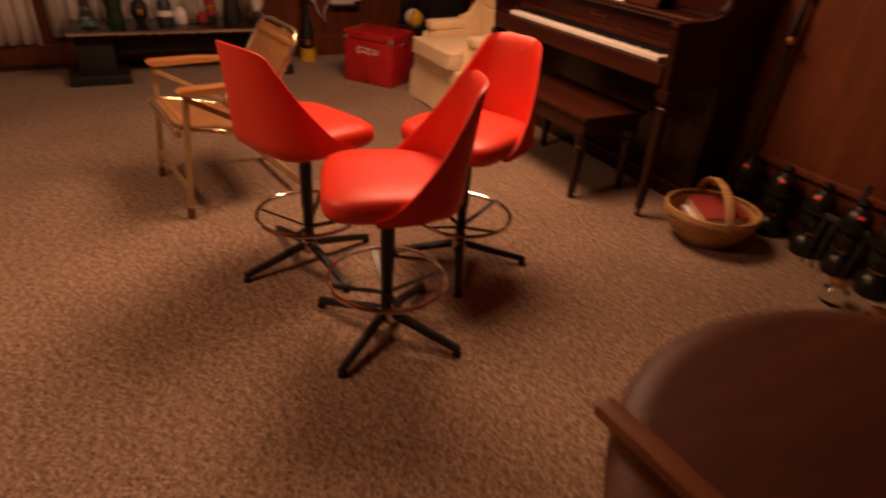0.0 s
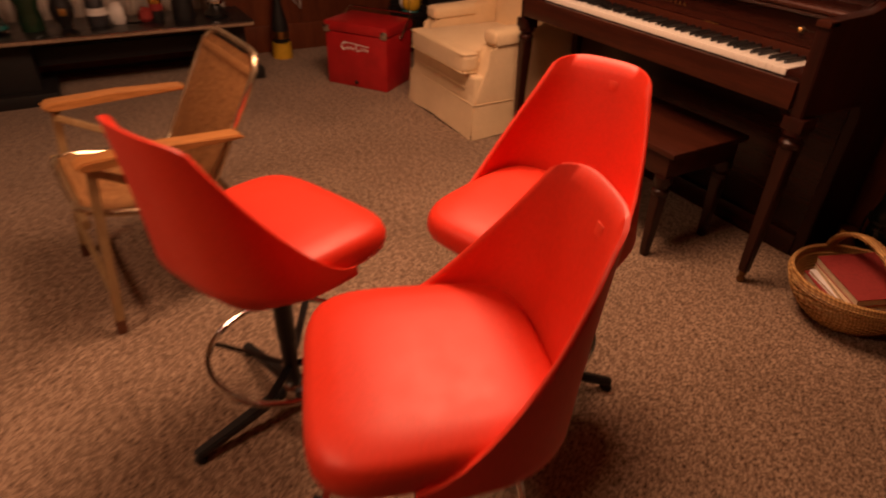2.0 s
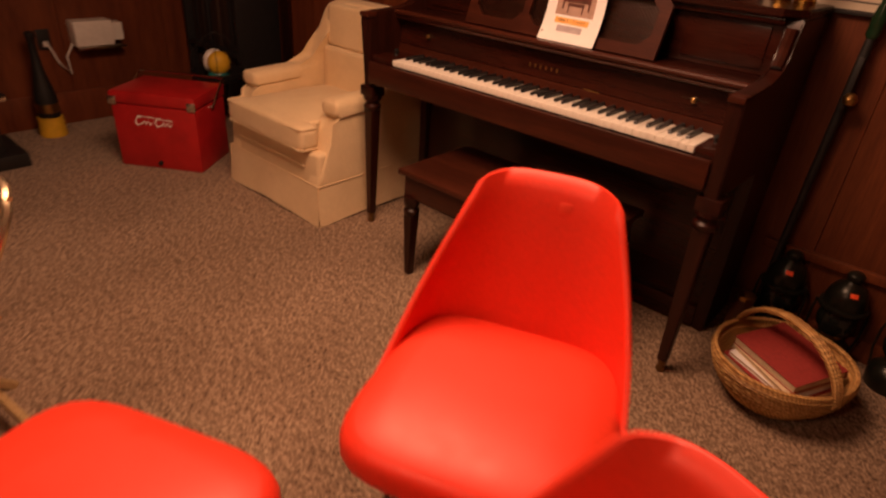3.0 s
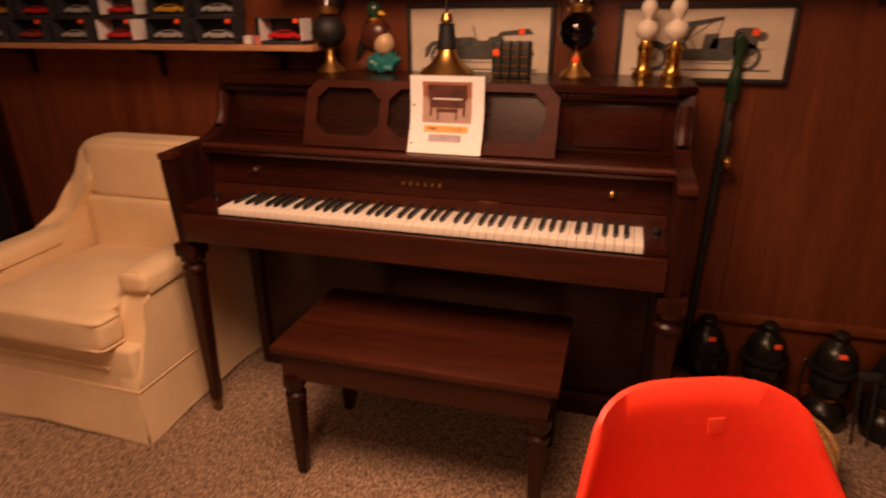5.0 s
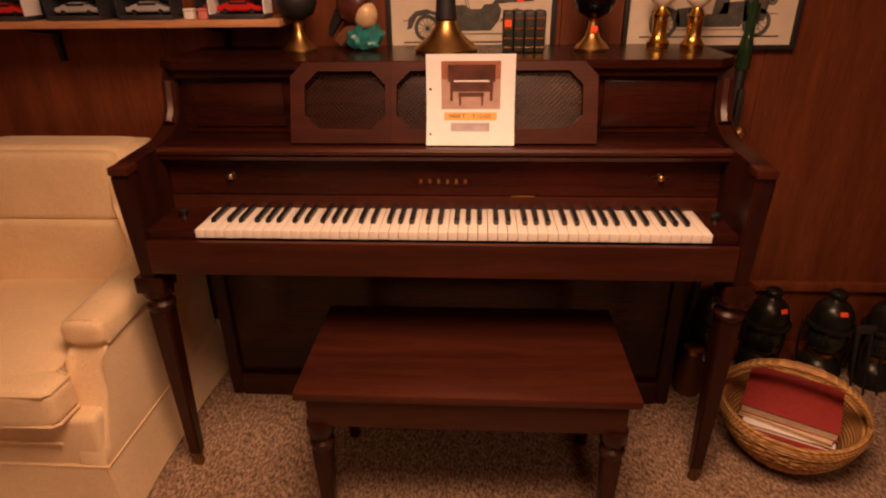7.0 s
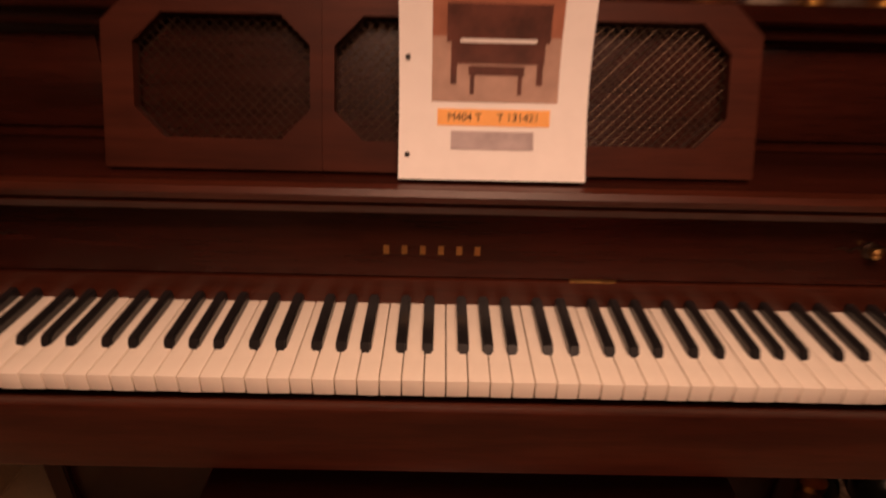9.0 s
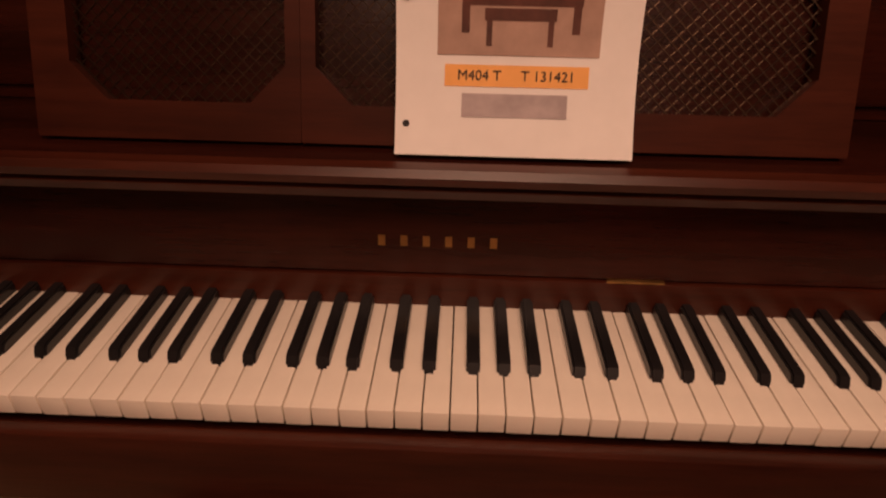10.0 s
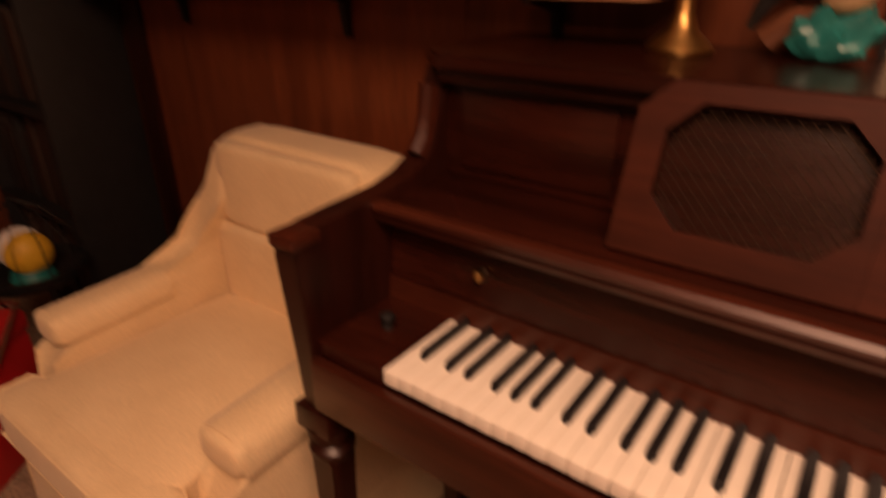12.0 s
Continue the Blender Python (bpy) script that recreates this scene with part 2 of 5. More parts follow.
def prism(outline, lo, hi, axis="x", bevel=0.0, bm=None):
    """An outline of pairs, pushed along an axis: for x pairs are (y, z), for y (x, z), for z (x, y)."""
    bm = bm or bmesh.new()
    place = {"x": lambda a, b, c: (c, a, b), "y": lambda a, b, c: (a, c, b), "z": lambda a, b, c: (a, b, c)}[axis]
    v0 = [bm.verts.new(place(a, b, lo)) for a, b in outline]
    v1 = [bm.verts.new(place(a, b, hi)) for a, b in outline]
    fs = [bm.faces.new(v0[::-1]), bm.faces.new(v1)]
    n = len(outline)
    for i in range(n):
        fs.append(bm.faces.new((v0[i], v0[(i + 1) % n], v1[(i + 1) % n], v1[i])))
    if bevel:
        bmesh.ops.bevel(bm, geom=list({e for f in fs[:2] for e in f.edges}), offset=bevel, segments=2, affect="EDGES")
    return bm


def ring_plate(outer, inner, lo, hi, frame_m=None):
    """A flat plate with a hole: outer and inner outlines with equally many (x, z) points, thick from y=lo to y=hi."""
    bm = bmesh.new()
    n = len(outer)
    L = [[bm.verts.new((a, y, b)) for a, b in o] for o in (outer, inner) for y in (lo, hi)]
    o0, o1, i0, i1 = L
    for k in range(n):
        j = (k + 1) % n
        bm.faces.new((o0[k], o0[j], i0[j], i0[k]))
        bm.faces.new((o1[k], i1[k], i1[j], o1[j]))
        bm.faces.new((o0[k], o1[k], o1[j], o0[j]))
        bm.faces.new((i0[k], i0[j], i1[j], i1[k]))
    return bm


def puff(x0, x1, y0, y1, z0, z1, power=4.0, seg=20, bm=None, sag=0.0):
    """A stuffed, rounded block."""
    bm = bm or bmesh.new()
    c = Vector(((x0 + x1) / 2, (y0 + y1) / 2, (z0 + z1) / 2))
    h = Vector(((x1 - x0) / 2, (y1 - y0) / 2, (z1 - z0) / 2))
    r = bmesh.ops.create_cube(bm, size=2)
    bmesh.ops.subdivide_edges(bm, edges=list({e for v in r["verts"] for e in v.link_edges}), cuts=seg // 2, use_grid_fill=True)
    for v in bm.verts:
        if v.tag:
            continue
        v.tag = True
        p = v.co
        d = (abs(p.x) ** power + abs(p.y) ** power + abs(p.z) ** power) ** (1 / power)
        q = p / d
        dz = sag * (1 - q.x * q.x) * (1 - q.y * q.y) if q.z > 0 else 0
        v.co = c + Vector((q.x * h.x, q.y * h.y, q.z * h.z + dz))
    return bm


def write(text, size, m, mat, parent, depth=0.0006, label=""):
    cu = bpy.data.curves.new("lettering", "FONT")
    cu.body, cu.size, cu.extrude, cu.align_x, cu.align_y = text, size, depth, "CENTER", "CENTER"
    tmp = bpy.data.objects.new("lettering", cu)
    scene.collection.objects.link(tmp)
    bpy.context.view_layer.update()
    me = bpy.data.meshes.new_from_object(tmp.evaluated_get(bpy.context.evaluated_depsgraph_get()))
    bpy.data.objects.remove(tmp)
    me.materials.clear()
    me.materials.append(mat)
    ob = new("lettering", me)
    ob.parent = parent
    ob.matrix_local = m
    return tagged(ob, label)

# ---- the room ----
X0, X1, Y0, Y1 = -2.95, 3.7, -4.3, 0.62


def shell(name, bm, mat, label):
    return tagged(link_mesh(name, bm, mat, None, "", 0), label, name.split("_")[0], "", "structure")


shell("floor", box(X0 - 0.1, X1 + 0.1, Y0 - 0.1, Y1 + 0.1, -0.1, 0, 0), CARPET, "brown and tan flecked wall to wall carpet")
shell("ceiling", box(X0 - 0.1, X1 + 0.1, Y0 - 0.1, Y1 + 0.1, CEIL, CEIL + 0.1, 0), PLASTER, "off-white ceiling with a matt finish")
WALLS = {
    "wall_north": shell("wall_north", box(X0, X1, Y1 + 0.008, Y1 + 0.12, 0, CEIL, 0), BLACK, "dark reddish-brown wood panelled wall"),
    "wall_south": shell("wall_south", box(X0, X1, Y0 - 0.12, Y0 - 0.008, 0, CEIL, 0), BLACK, "dark reddish-brown wood panelled wall"),
    "wall_west": shell("wall_west", box(X0 - 0.12, X0 - 0.008, Y0 - 0.12, Y1 + 0.12, 0, CEIL, 0), BLACK, "dark wood panelled wall behind the curtains"),
    "wall_east": shell("wall_east", box(X1 + 0.008, X1 + 0.12, Y0 - 0.12, Y1 + 0.12, 0, CEIL, 0), BLACK, "dark reddish-brown wood panelled wall"),
}


def panels(wall, a0, a1, fixed, along, inward):
    """Tongue-and-groove boards of uneven widths, each its own piece."""
    rnd = random.Random(5)
    a = a0
    while a < a1 - 0.02:
        w = min(rnd.choice((0.3, 0.41, 0.61)), a1 - a)
        lo, hi = sorted((fixed, fixed + inward * -0.008))
        bm = box(a + 0.0005, a + w - 0.0005, lo, hi, 0, CEIL, 0.0015, seg=1) if along == "x" else box(lo, hi, a + 0.0005, a + w - 0.0005, 0, CEIL, 0.0015, seg=1)
        part("panel", bm, PANEL, wall)
        a += w


panels(WALLS["wall_north"], X0, X1, Y1, "x", -1)
panels(WALLS["wall_south"], X0, X1, Y0, "x", 1)
panels(WALLS["wall_west"], Y0, Y1, X0, "y", 1)
panels(WALLS["wall_east"], Y0, Y1, X1, "y", -1)
tagged(link_mesh("baseboard", box(-2.2, X1, Y1 - 0.014, Y1, 0.0, 0.085, 0.004), PANEL), "low reddish-brown wood skirting board", "baseboard", "", "structure")
tagged(link_mesh("trim", box(0.76, X1, Y1 - 0.022, Y1, 0.30, 0.335, 0.006), PANEL), "reddish-brown wooden rail behind the lanterns", "trim", "", "structure")
tagged(link_mesh("baseboard", box(X0, X0 + 0.014, -0.92, Y1 - 0.3, 0.0, 0.19, 0.004), PANEL), "reddish-brown wood skirting board below the socket", "baseboard", "", "structure")
tagged(link_mesh("trim", box(-2.245, -2.15, Y1 - 0.02, Y1, 0.0, CEIL, 0.004), WALNUT_Z), "dark brown wooden corner trim", "trim", "", "structure")


# invented fittings, out of view, added to account for the two area lights
def added_ceiling_lamp(x, y):
    t = thing("added_ceiling_lamp", pose(x, y, CEIL), "unseen round ceiling lamp with a brass rim, added around an area light", "ceiling lamp", "ceiling lamps")
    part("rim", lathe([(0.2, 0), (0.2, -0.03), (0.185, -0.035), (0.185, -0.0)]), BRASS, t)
    part("diffuser", lathe([(0.183, -0.005), (0.183, -0.04), (0.15, -0.075), (0.08, -0.098), (0.01, -0.104)], 32), GLOW, t, "glowing dome added to go with the area light")
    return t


# emission of the added domes, so the area lights have a glowing source
GLOW, glow_tree, glow_surface = material("added_lamp_glow")
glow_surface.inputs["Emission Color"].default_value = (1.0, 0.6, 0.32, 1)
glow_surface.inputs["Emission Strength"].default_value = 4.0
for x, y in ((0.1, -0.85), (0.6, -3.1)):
    added_ceiling_lamp(x, y)

# ---- piano ----
XC, HW = -0.030, 0.742


def piano():
    t = thing("upright_piano", pose(0, 0, 0), "dark walnut console upright piano against the panelled wall", "piano")
    xl, xr = XC - HW, XC + HW
    side = [(0.60, 0.0), (0.60, 1.10), (0.305, 1.10), (0.292, 1.07), (0.286, 1.03), (0.28, 0.995), (0.258, 0.968), (0.22, 0.95), (0.17, 0.942), (0.02, 0.935), (-0.022, 0.93), (-0.022, 0.9), (-0.004, 0.64), (0.33, 0.64), (0.35, 0.60), (0.35, 0.0)]
    for a, b in ((xl, xl + 0.042), (xr - 0.042, xr)):
        part("side_panel", prism(side, a, b, "x", 0.004), WALNUT_Z, t)
    for s, x in ((1, xl), (-1, xr)):
        # carved scroll on the front edge of each side
        part("scroll", tube([(x + s * 0.021, y - 0.004, z) for y, z in ((0.292, 1.075), (0.285, 1.03), (0.277, 0.997), (0.256, 0.970))], 0.017, 8), WALNUT_TRIM, t, "carved and polished walnut scroll")
        part("arm_cap", box(x + (0.0 if s > 0 else -0.046), x + (0.046 if s > 0 else 0.0), -0.03, 0.02, 0.915, 0.9345, 0.004), WALNUT_TRIM, t)
    part("lid", prism([(xl - 0.006, 0.605), (xl - 0.006, 0.315), (xl + 0.05, 0.262), (xr - 0.05, 0.262), (xr + 0.006, 0.315), (xr + 0.006, 0.605)], 1.101, 1.125, "z", 0.005), WALNUT, t)
    part("lid_moulding", box(xl + 0.043, xr - 0.043, 0.278, 0.303, 1.083, 1.1, 0.004), WALNUT, t)
    part("upper_panel", box(xl + 0.042, xr - 0.042, 0.304, 0.335, 0.934, 1.1, 0.002), WALNUT, t)
    for a, b in ((xl + 0.075, XC - 0.42), (XC + 0.42, xr - 0.075)):
        part("raised_panel", box(a, b, 0.2985, 0.305, 0.95, 1.07, 0.004), WALNUT, t)
    # the shelf and its moulding
    part("shelf", box(xl + 0.042, xr - 0.042, 0.14, 0.33, 0.913, 0.933, 0.004), WALNUT, t)
    part("shelf_moulding", prism([(0.136, 0.904), (0.128, 0.907), (0.124, 0.916), (0.129, 0.919), (0.12, 0.923), (0.118, 0.931), (0.124, 0.937), (0.138, 0.938), (0.15, 0.932), (0.15, 0.904)], xl + 0.043, xr - 0.043), WALNUT_TRIM, t, "polished walnut moulding", 30)
    part("fallboard", prism([(0.158, 0.808), (0.17, 0.912), (0.20, 0.912), (0.186, 0.808)], xl + 0.043, xr - 0.043), WALNUT, t, "", 20)
    part("key_strip", prism([(0.150, 0.768), (0.154, 0.805), (0.19, 0.805), (0.19, 0.768)], XC - HW + 0.043, XC + HW - 0.043), WALNUT_TRIM, t, "", 20)
    part("hinge", box(0.155, 0.213, 0.1535, 0.159, 0.8055, 0.8075, 0), BRASS, t, "thin brass hinge")
    part("key_bed", box(xl + 0.042, xr - 0.042, -0.001, 0.34, 0.655, 0.735, 0.003), WALNUT, t)
    part("key_slip", box(xl + 0.042, xr - 0.042, -0.02, -0.003, 0.66, 0.748, 0.005), WALNUT_TRIM, t)
    for a, b in ((xl + 0.042, -0.6125), (0.6125, xr - 0.042)):
        part("cheek_block", box(a, b, -0.002, 0.165, 0.735, 0.772, 0.006), WALNUT, t)
        part("knob", lathe([(0.009, 0), (0.007, 0.006), (0.011, 0.012), (0.011, 0.02), (0.004, 0.025)], 14, ((a + b) / 2, 0.08, 0.772)), BLACKMETAL, t)
    for x in (-0.567, 0.522):
        esc = part("escutcheon", lathe([(0.011, -0.002), (0.011, 0.002), (0.008, 0.004)], 16), OLDBRASS, t, "ornate brass escutcheon")
        esc.matrix_local = pose(x, 0.163, 0.855, 84, 0, 0)
        for q in (-1, 1):
            part("wing", tube([(q * 0.010, 0.0, 0.0), (q * 0.018, 0.004, 0.001), (q * 0.026, -0.002, 0.001), (q * 0.034, 0.003, 0.001), (q * 0.044, 0.0, 0.0)], 0.0021, 6, False, None, 0.0008), OLDBRASS, esc)
        part("knob", lathe([(0.004, 0.002), (0.004, 0.008), (0.007, 0.011), (0.007, 0.015), (0.002, 0.018)], 14), BRASS, esc)
    # lower case
    part("lower_panel", box(xl + 0.042, xr - 0.042, 0.36, 0.38, 0.09, 0.655, 0.002), WALNUT, t)
    part("toe_board", box(xl + 0.042, xr - 0.042, 0.345, 0.375, 0.0, 0.088, 0.004), WALNUT, t)
    part("back", box(xl + 0.042, xr - 0.042, 0.57, 0.595, 0.0, 1.098, 0), BLACK, t)
    for s, x in ((-1, xl + 0.02), (1, xr - 0.018)):
        leg = part("leg", tbox((x, 0.025, 0.54), (x, 0.025, 0.045), 0.052, 0.052, 0.004, None, 0.032, 0.032), WALNUT_Z, t)
        part("collar", lathe([(0.03, 0.538), (0.037, 0.548), (0.037, 0.558), (0.028, 0.566), (0.028, 0.574), (0.039, 0.585), (0.039, 0.6)], 20, (x, 0.025, 0)), WALNUT_Z, leg)
        part("block", box(x - 0.036, x + 0.036, -0.012, 0.062, 0.598, 0.642, 0.004), WALNUT_Z, leg)
        part("caster", lathe([(0.006, 0.0), (0.014, 0.004), (0.016, 0.014), (0.010, 0.026), (0.015, 0.034), (0.015, 0.047)], 14, (x, 0.025, 0)), CASTER, leg, "small dull brass caster")
    # keys
    kw = 0.0235
    whites = box(0.0006, kw - 0.0006, 0, 0.152, 0.751, 0.772, 0.0014)
    me = None
    for i in range(52):
        if me is None:
            k = part("white_key", whites, IVORY, t, "", 30)
            me = k.data
        else:
            k = new("white_key", me)
            k.parent = t
        k.location.x = -0.611 + i * kw
        k.location.z = ((i * 37) % 11 - 5) * 0.00009
    me = None
    names = "ABCDEFG"
    for i in range(51):
        if names[i % 7] in "BE":
            continue
        off = {"C": -0.003, "D": 0.003, "F": -0.004, "G": 0.0, "A": 0.004}[names[i % 7]]
        if me is None:
            bm = prism([(0.047, 0.771), (0.053, 0.7815), (0.058, 0.783), (0.152, 0.784), (0.152, 0.771)], -0.0062, 0.0062, "x", 0.002)
            k = part("black_key", bm, EBONY, t, "", 30)
            me = k.data
        else:
            k = new("black_key", me)
            k.parent = t
        k.location.x = -0.611 + (i + 1) * kw + off
    # maker's name in plain bars of its size and colour
    for i in range(6):
        part("letter_bar", box(-0.0785 + i * 0.0225, -0.0715 + i * 0.0225, -0.0006, 0.0006, -0.0055, 0.0055, 0), BRASS, t, "small gilt mark").matrix_local = pose(0, 0.1615, 0.843, -6.6, 0, 0)
    # music desk, leaning back, with three cut-cornered openings
    desk = part("music_desk", bmesh.new(), DESKWOOD, t)
    desk.matrix_local = pose(-0.022, 0.186, 0.9345, -20, 0, 0)
    H, W, c = 0.200, 0.383, 0.034
    xs = [-W, -0.128, 0.128, W]
    for k in range(3):
        a, b = xs[k] + (0.0002 if k else 0), xs[k + 1] - (0.0002 if k < 2 else 0)
        top = c if k == 0 else 0.001, c if k == 2 else 0.001
        outer = [(a + 0.001, 0), (b - 0.001, 0), (b, 0.002), (b, H - top[1]), (b - top[1], H), (a + top[0], H), (a, H - top[0]), (a, 0.002)]
        m0, lo, hi = 0.024, 0.036, H - 0.022
        a2, b2 = a + (0.036 if k == 0 else 0.014), b - (0.036 if k == 2 else 0.014)
        inner = [(a2 + c, lo), (b2 - c, lo), (b2, lo + c), (b2, hi - c), (b2 - c, hi), (a2 + c, hi), (a2, hi - c), (a2, lo + c)]
        part("desk_frame", ring_plate(outer, inner, -0.009, 0.009), DESKWOOD, desk, "", 20)
        part("backing", box(a2 - 0.005, b2 + 0.005, 0.0195, 0.023, lo - 0.005, hi + 0.005, 0), WALNUT, desk)
        bm = bmesh.new()
        step, n = 0.0125, 0
        x = a2 - (hi - lo)
        while x < b2:
            for sgn in (1, -1):
                pts = []
                u0, u1 = max(x, a2), min(x + (hi - lo), b2)
                if u1 - u0 < 0.01:
                    continue
                z0, z1 = lo + (u0 - x), lo + (u1 - x)
                if sgn < 0:
                    z0, z1 = lo + hi - z0, lo + hi - z1
                tube([(u0, 0.003 + 0.0015 * sgn, z0), (u1, 0.003 + 0.0015 * sgn, z1)], 0.0007, 4, False, bm)
            x += step
        part("lattice", bm, OLDBRASS, desk, "crossed dull brass wire lattice")
    return t


piano()


def music_sheet():
    t = thing("paper_sheet", pose(0.049, 0.1545, 0.9385, -20, 0, 0), "curled white punched paper with a photograph and an orange label", "paper")
    bm = bmesh.new()
    n, w, h = 12, 0.2159, 0.2165
    rows = []
    for i in range(n + 1):
        f = i / n
        y = 0.012 * math.sin(math.pi * f) - 0.030 * f * f
        rows.append([(x, y, f * h * 0.985) for x in (-w / 2, 0, w / 2)])
    front = [[bm.verts.new((x, y, z)) for x, y, z in r] for r in rows]
    back = [[bm.verts.new((x, y + 0.0007, z)) for x, y, z in r] for r in rows]
    for g in (front, back):
        for a, b in zip(g, g[1:]):
            for k in range(2):
                bm.faces.new((a[k], a[k + 1], b[k + 1], b[k]))
    part("page", bm, PAPER, t)

    def patch(name, x0, x1, z0, z1, mat, label, lift=0.0007):
        bm = bmesh.new()
        vs = []
        for i in range(7):
            z = z0 + (z1 - z0) * i / 6
            f = z / (h * 0.985)
            y = 0.012 * math.sin(math.pi * f) - 0.030 * f * f - lift
            vs.append([bm.verts.new((x0, y, z)), bm.verts.new((x1, y, z))])
        for a, b in zip(vs, vs[1:]):
            bm.faces.new((a[0], a[1], b[1], b[0]))
        return part(name, bm, mat, t, label)

    PINK = plain("photo_carpet", (0.42, 0.28, 0.22), 0.5, 0, 0.15)
    ORANGE = plain("orange_label", (0.88, 0.44, 0.12), 0.7, 0, 0.06)
    PHOTOWALL = plain("photo_brown_wall", (0.3, 0.12, 0.07), 0.5, 0, 0.35, 14)
    PHOTOWOOD = plain("photo_piano_brown", (0.09, 0.03, 0.02), 0.5, 0, 0.5, 26)
    LILAC = plain("lilac_photo", (0.42, 0.36, 0.37), 0.6, 0, 0.2)
    patch("photograph", -0.071, 0.073, 0.089, 0.198, PINK, "colour photograph of a piano and bench")
    patch("photo_wall", -0.071, 0.073, 0.158, 0.198, PHOTOWALL, "brown upper part of the photograph", 0.001)
    for x0, x1, z0, z1 in ((-0.055, 0.06, 0.152, 0.19), (-0.05, 0.055, 0.13, 0.153), (-0.05, -0.043, 0.108, 0.14), (0.047, 0.054, 0.108, 0.14), (-0.03, 0.033, 0.118, 0.128), (-0.028, -0.023, 0.097, 0.12), (0.026, 0.031, 0.097, 0.12)):
        patch("photo_piano", x0, x1, z0, z1, PHOTOWOOD, "printed dark piano shape", 0.0013)
    patch("photo_keys", -0.04, 0.045, 0.152, 0.1555, PAPER, "printed pale keyboard", 0.0018)
    patch("orange_label", -0.064, 0.065, 0.062, 0.081, ORANGE, "orange paper label with a model number")
    patch("lilac_photo", -0.048, 0.047, 0.035, 0.056, LILAC, "small lilac photograph")
    f = 0.0715 / (h * 0.985)
    ya = 0.012 * math.sin(math.pi * f) - 0.030 * f * f - 0.0016
    write("M404 T     T 131421", 0.0125, pose(0.0, ya, 0.0715, 90, 0, 0), BLACK, t, 0.0002, "printed model and serial number")
    for z in (0.028, 0.136):
        f = z / (h * 0.985)
        y = 0.012 * math.sin(math.pi * f) - 0.030 * f * f
        part("punch_hole", lathe([(0.0032, -0.0002), (0.0032, 0.0004)], 12), BLACK, t, "punched binder hole").matrix_local = pose(-0.098, y - 0.0008, z, 90, 0, 0)
    return t


music_sheet()


def bench():
    t = thing("piano_bench", pose(0.046, 0, 0), "dark mahogany piano bench pushed under the keyboard", "bench")
    part("seat_lid", box(-0.40, 0.40, -0.205, 0.20, 0.43, 0.452, 0.006), BENCHWOOD, t)
    part("apron", box(-0.375, 0.375, -0.19, 0.185, 0.345, 0.43, 0.003), BENCHWOOD, t)
    for x in (-0.352, 0.352):
        for y in (-0.17, 0.16):
            leg = part("leg", tbox((x, y, 0.27), (x, y, 0.0), 0.045, 0.045, 0.003, None, 0.028, 0.028), WALNUT_Z, t)
            part("collar", lathe([(0.026, 0.268), (0.031, 0.278), (0.031, 0.29), (0.024, 0.298), (0.024, 0.305), (0.033, 0.318), (0.033, 0.346)], 18, (x, y, 0)), WALNUT_Z, leg)
    return t


bench()

# ---- stools ----


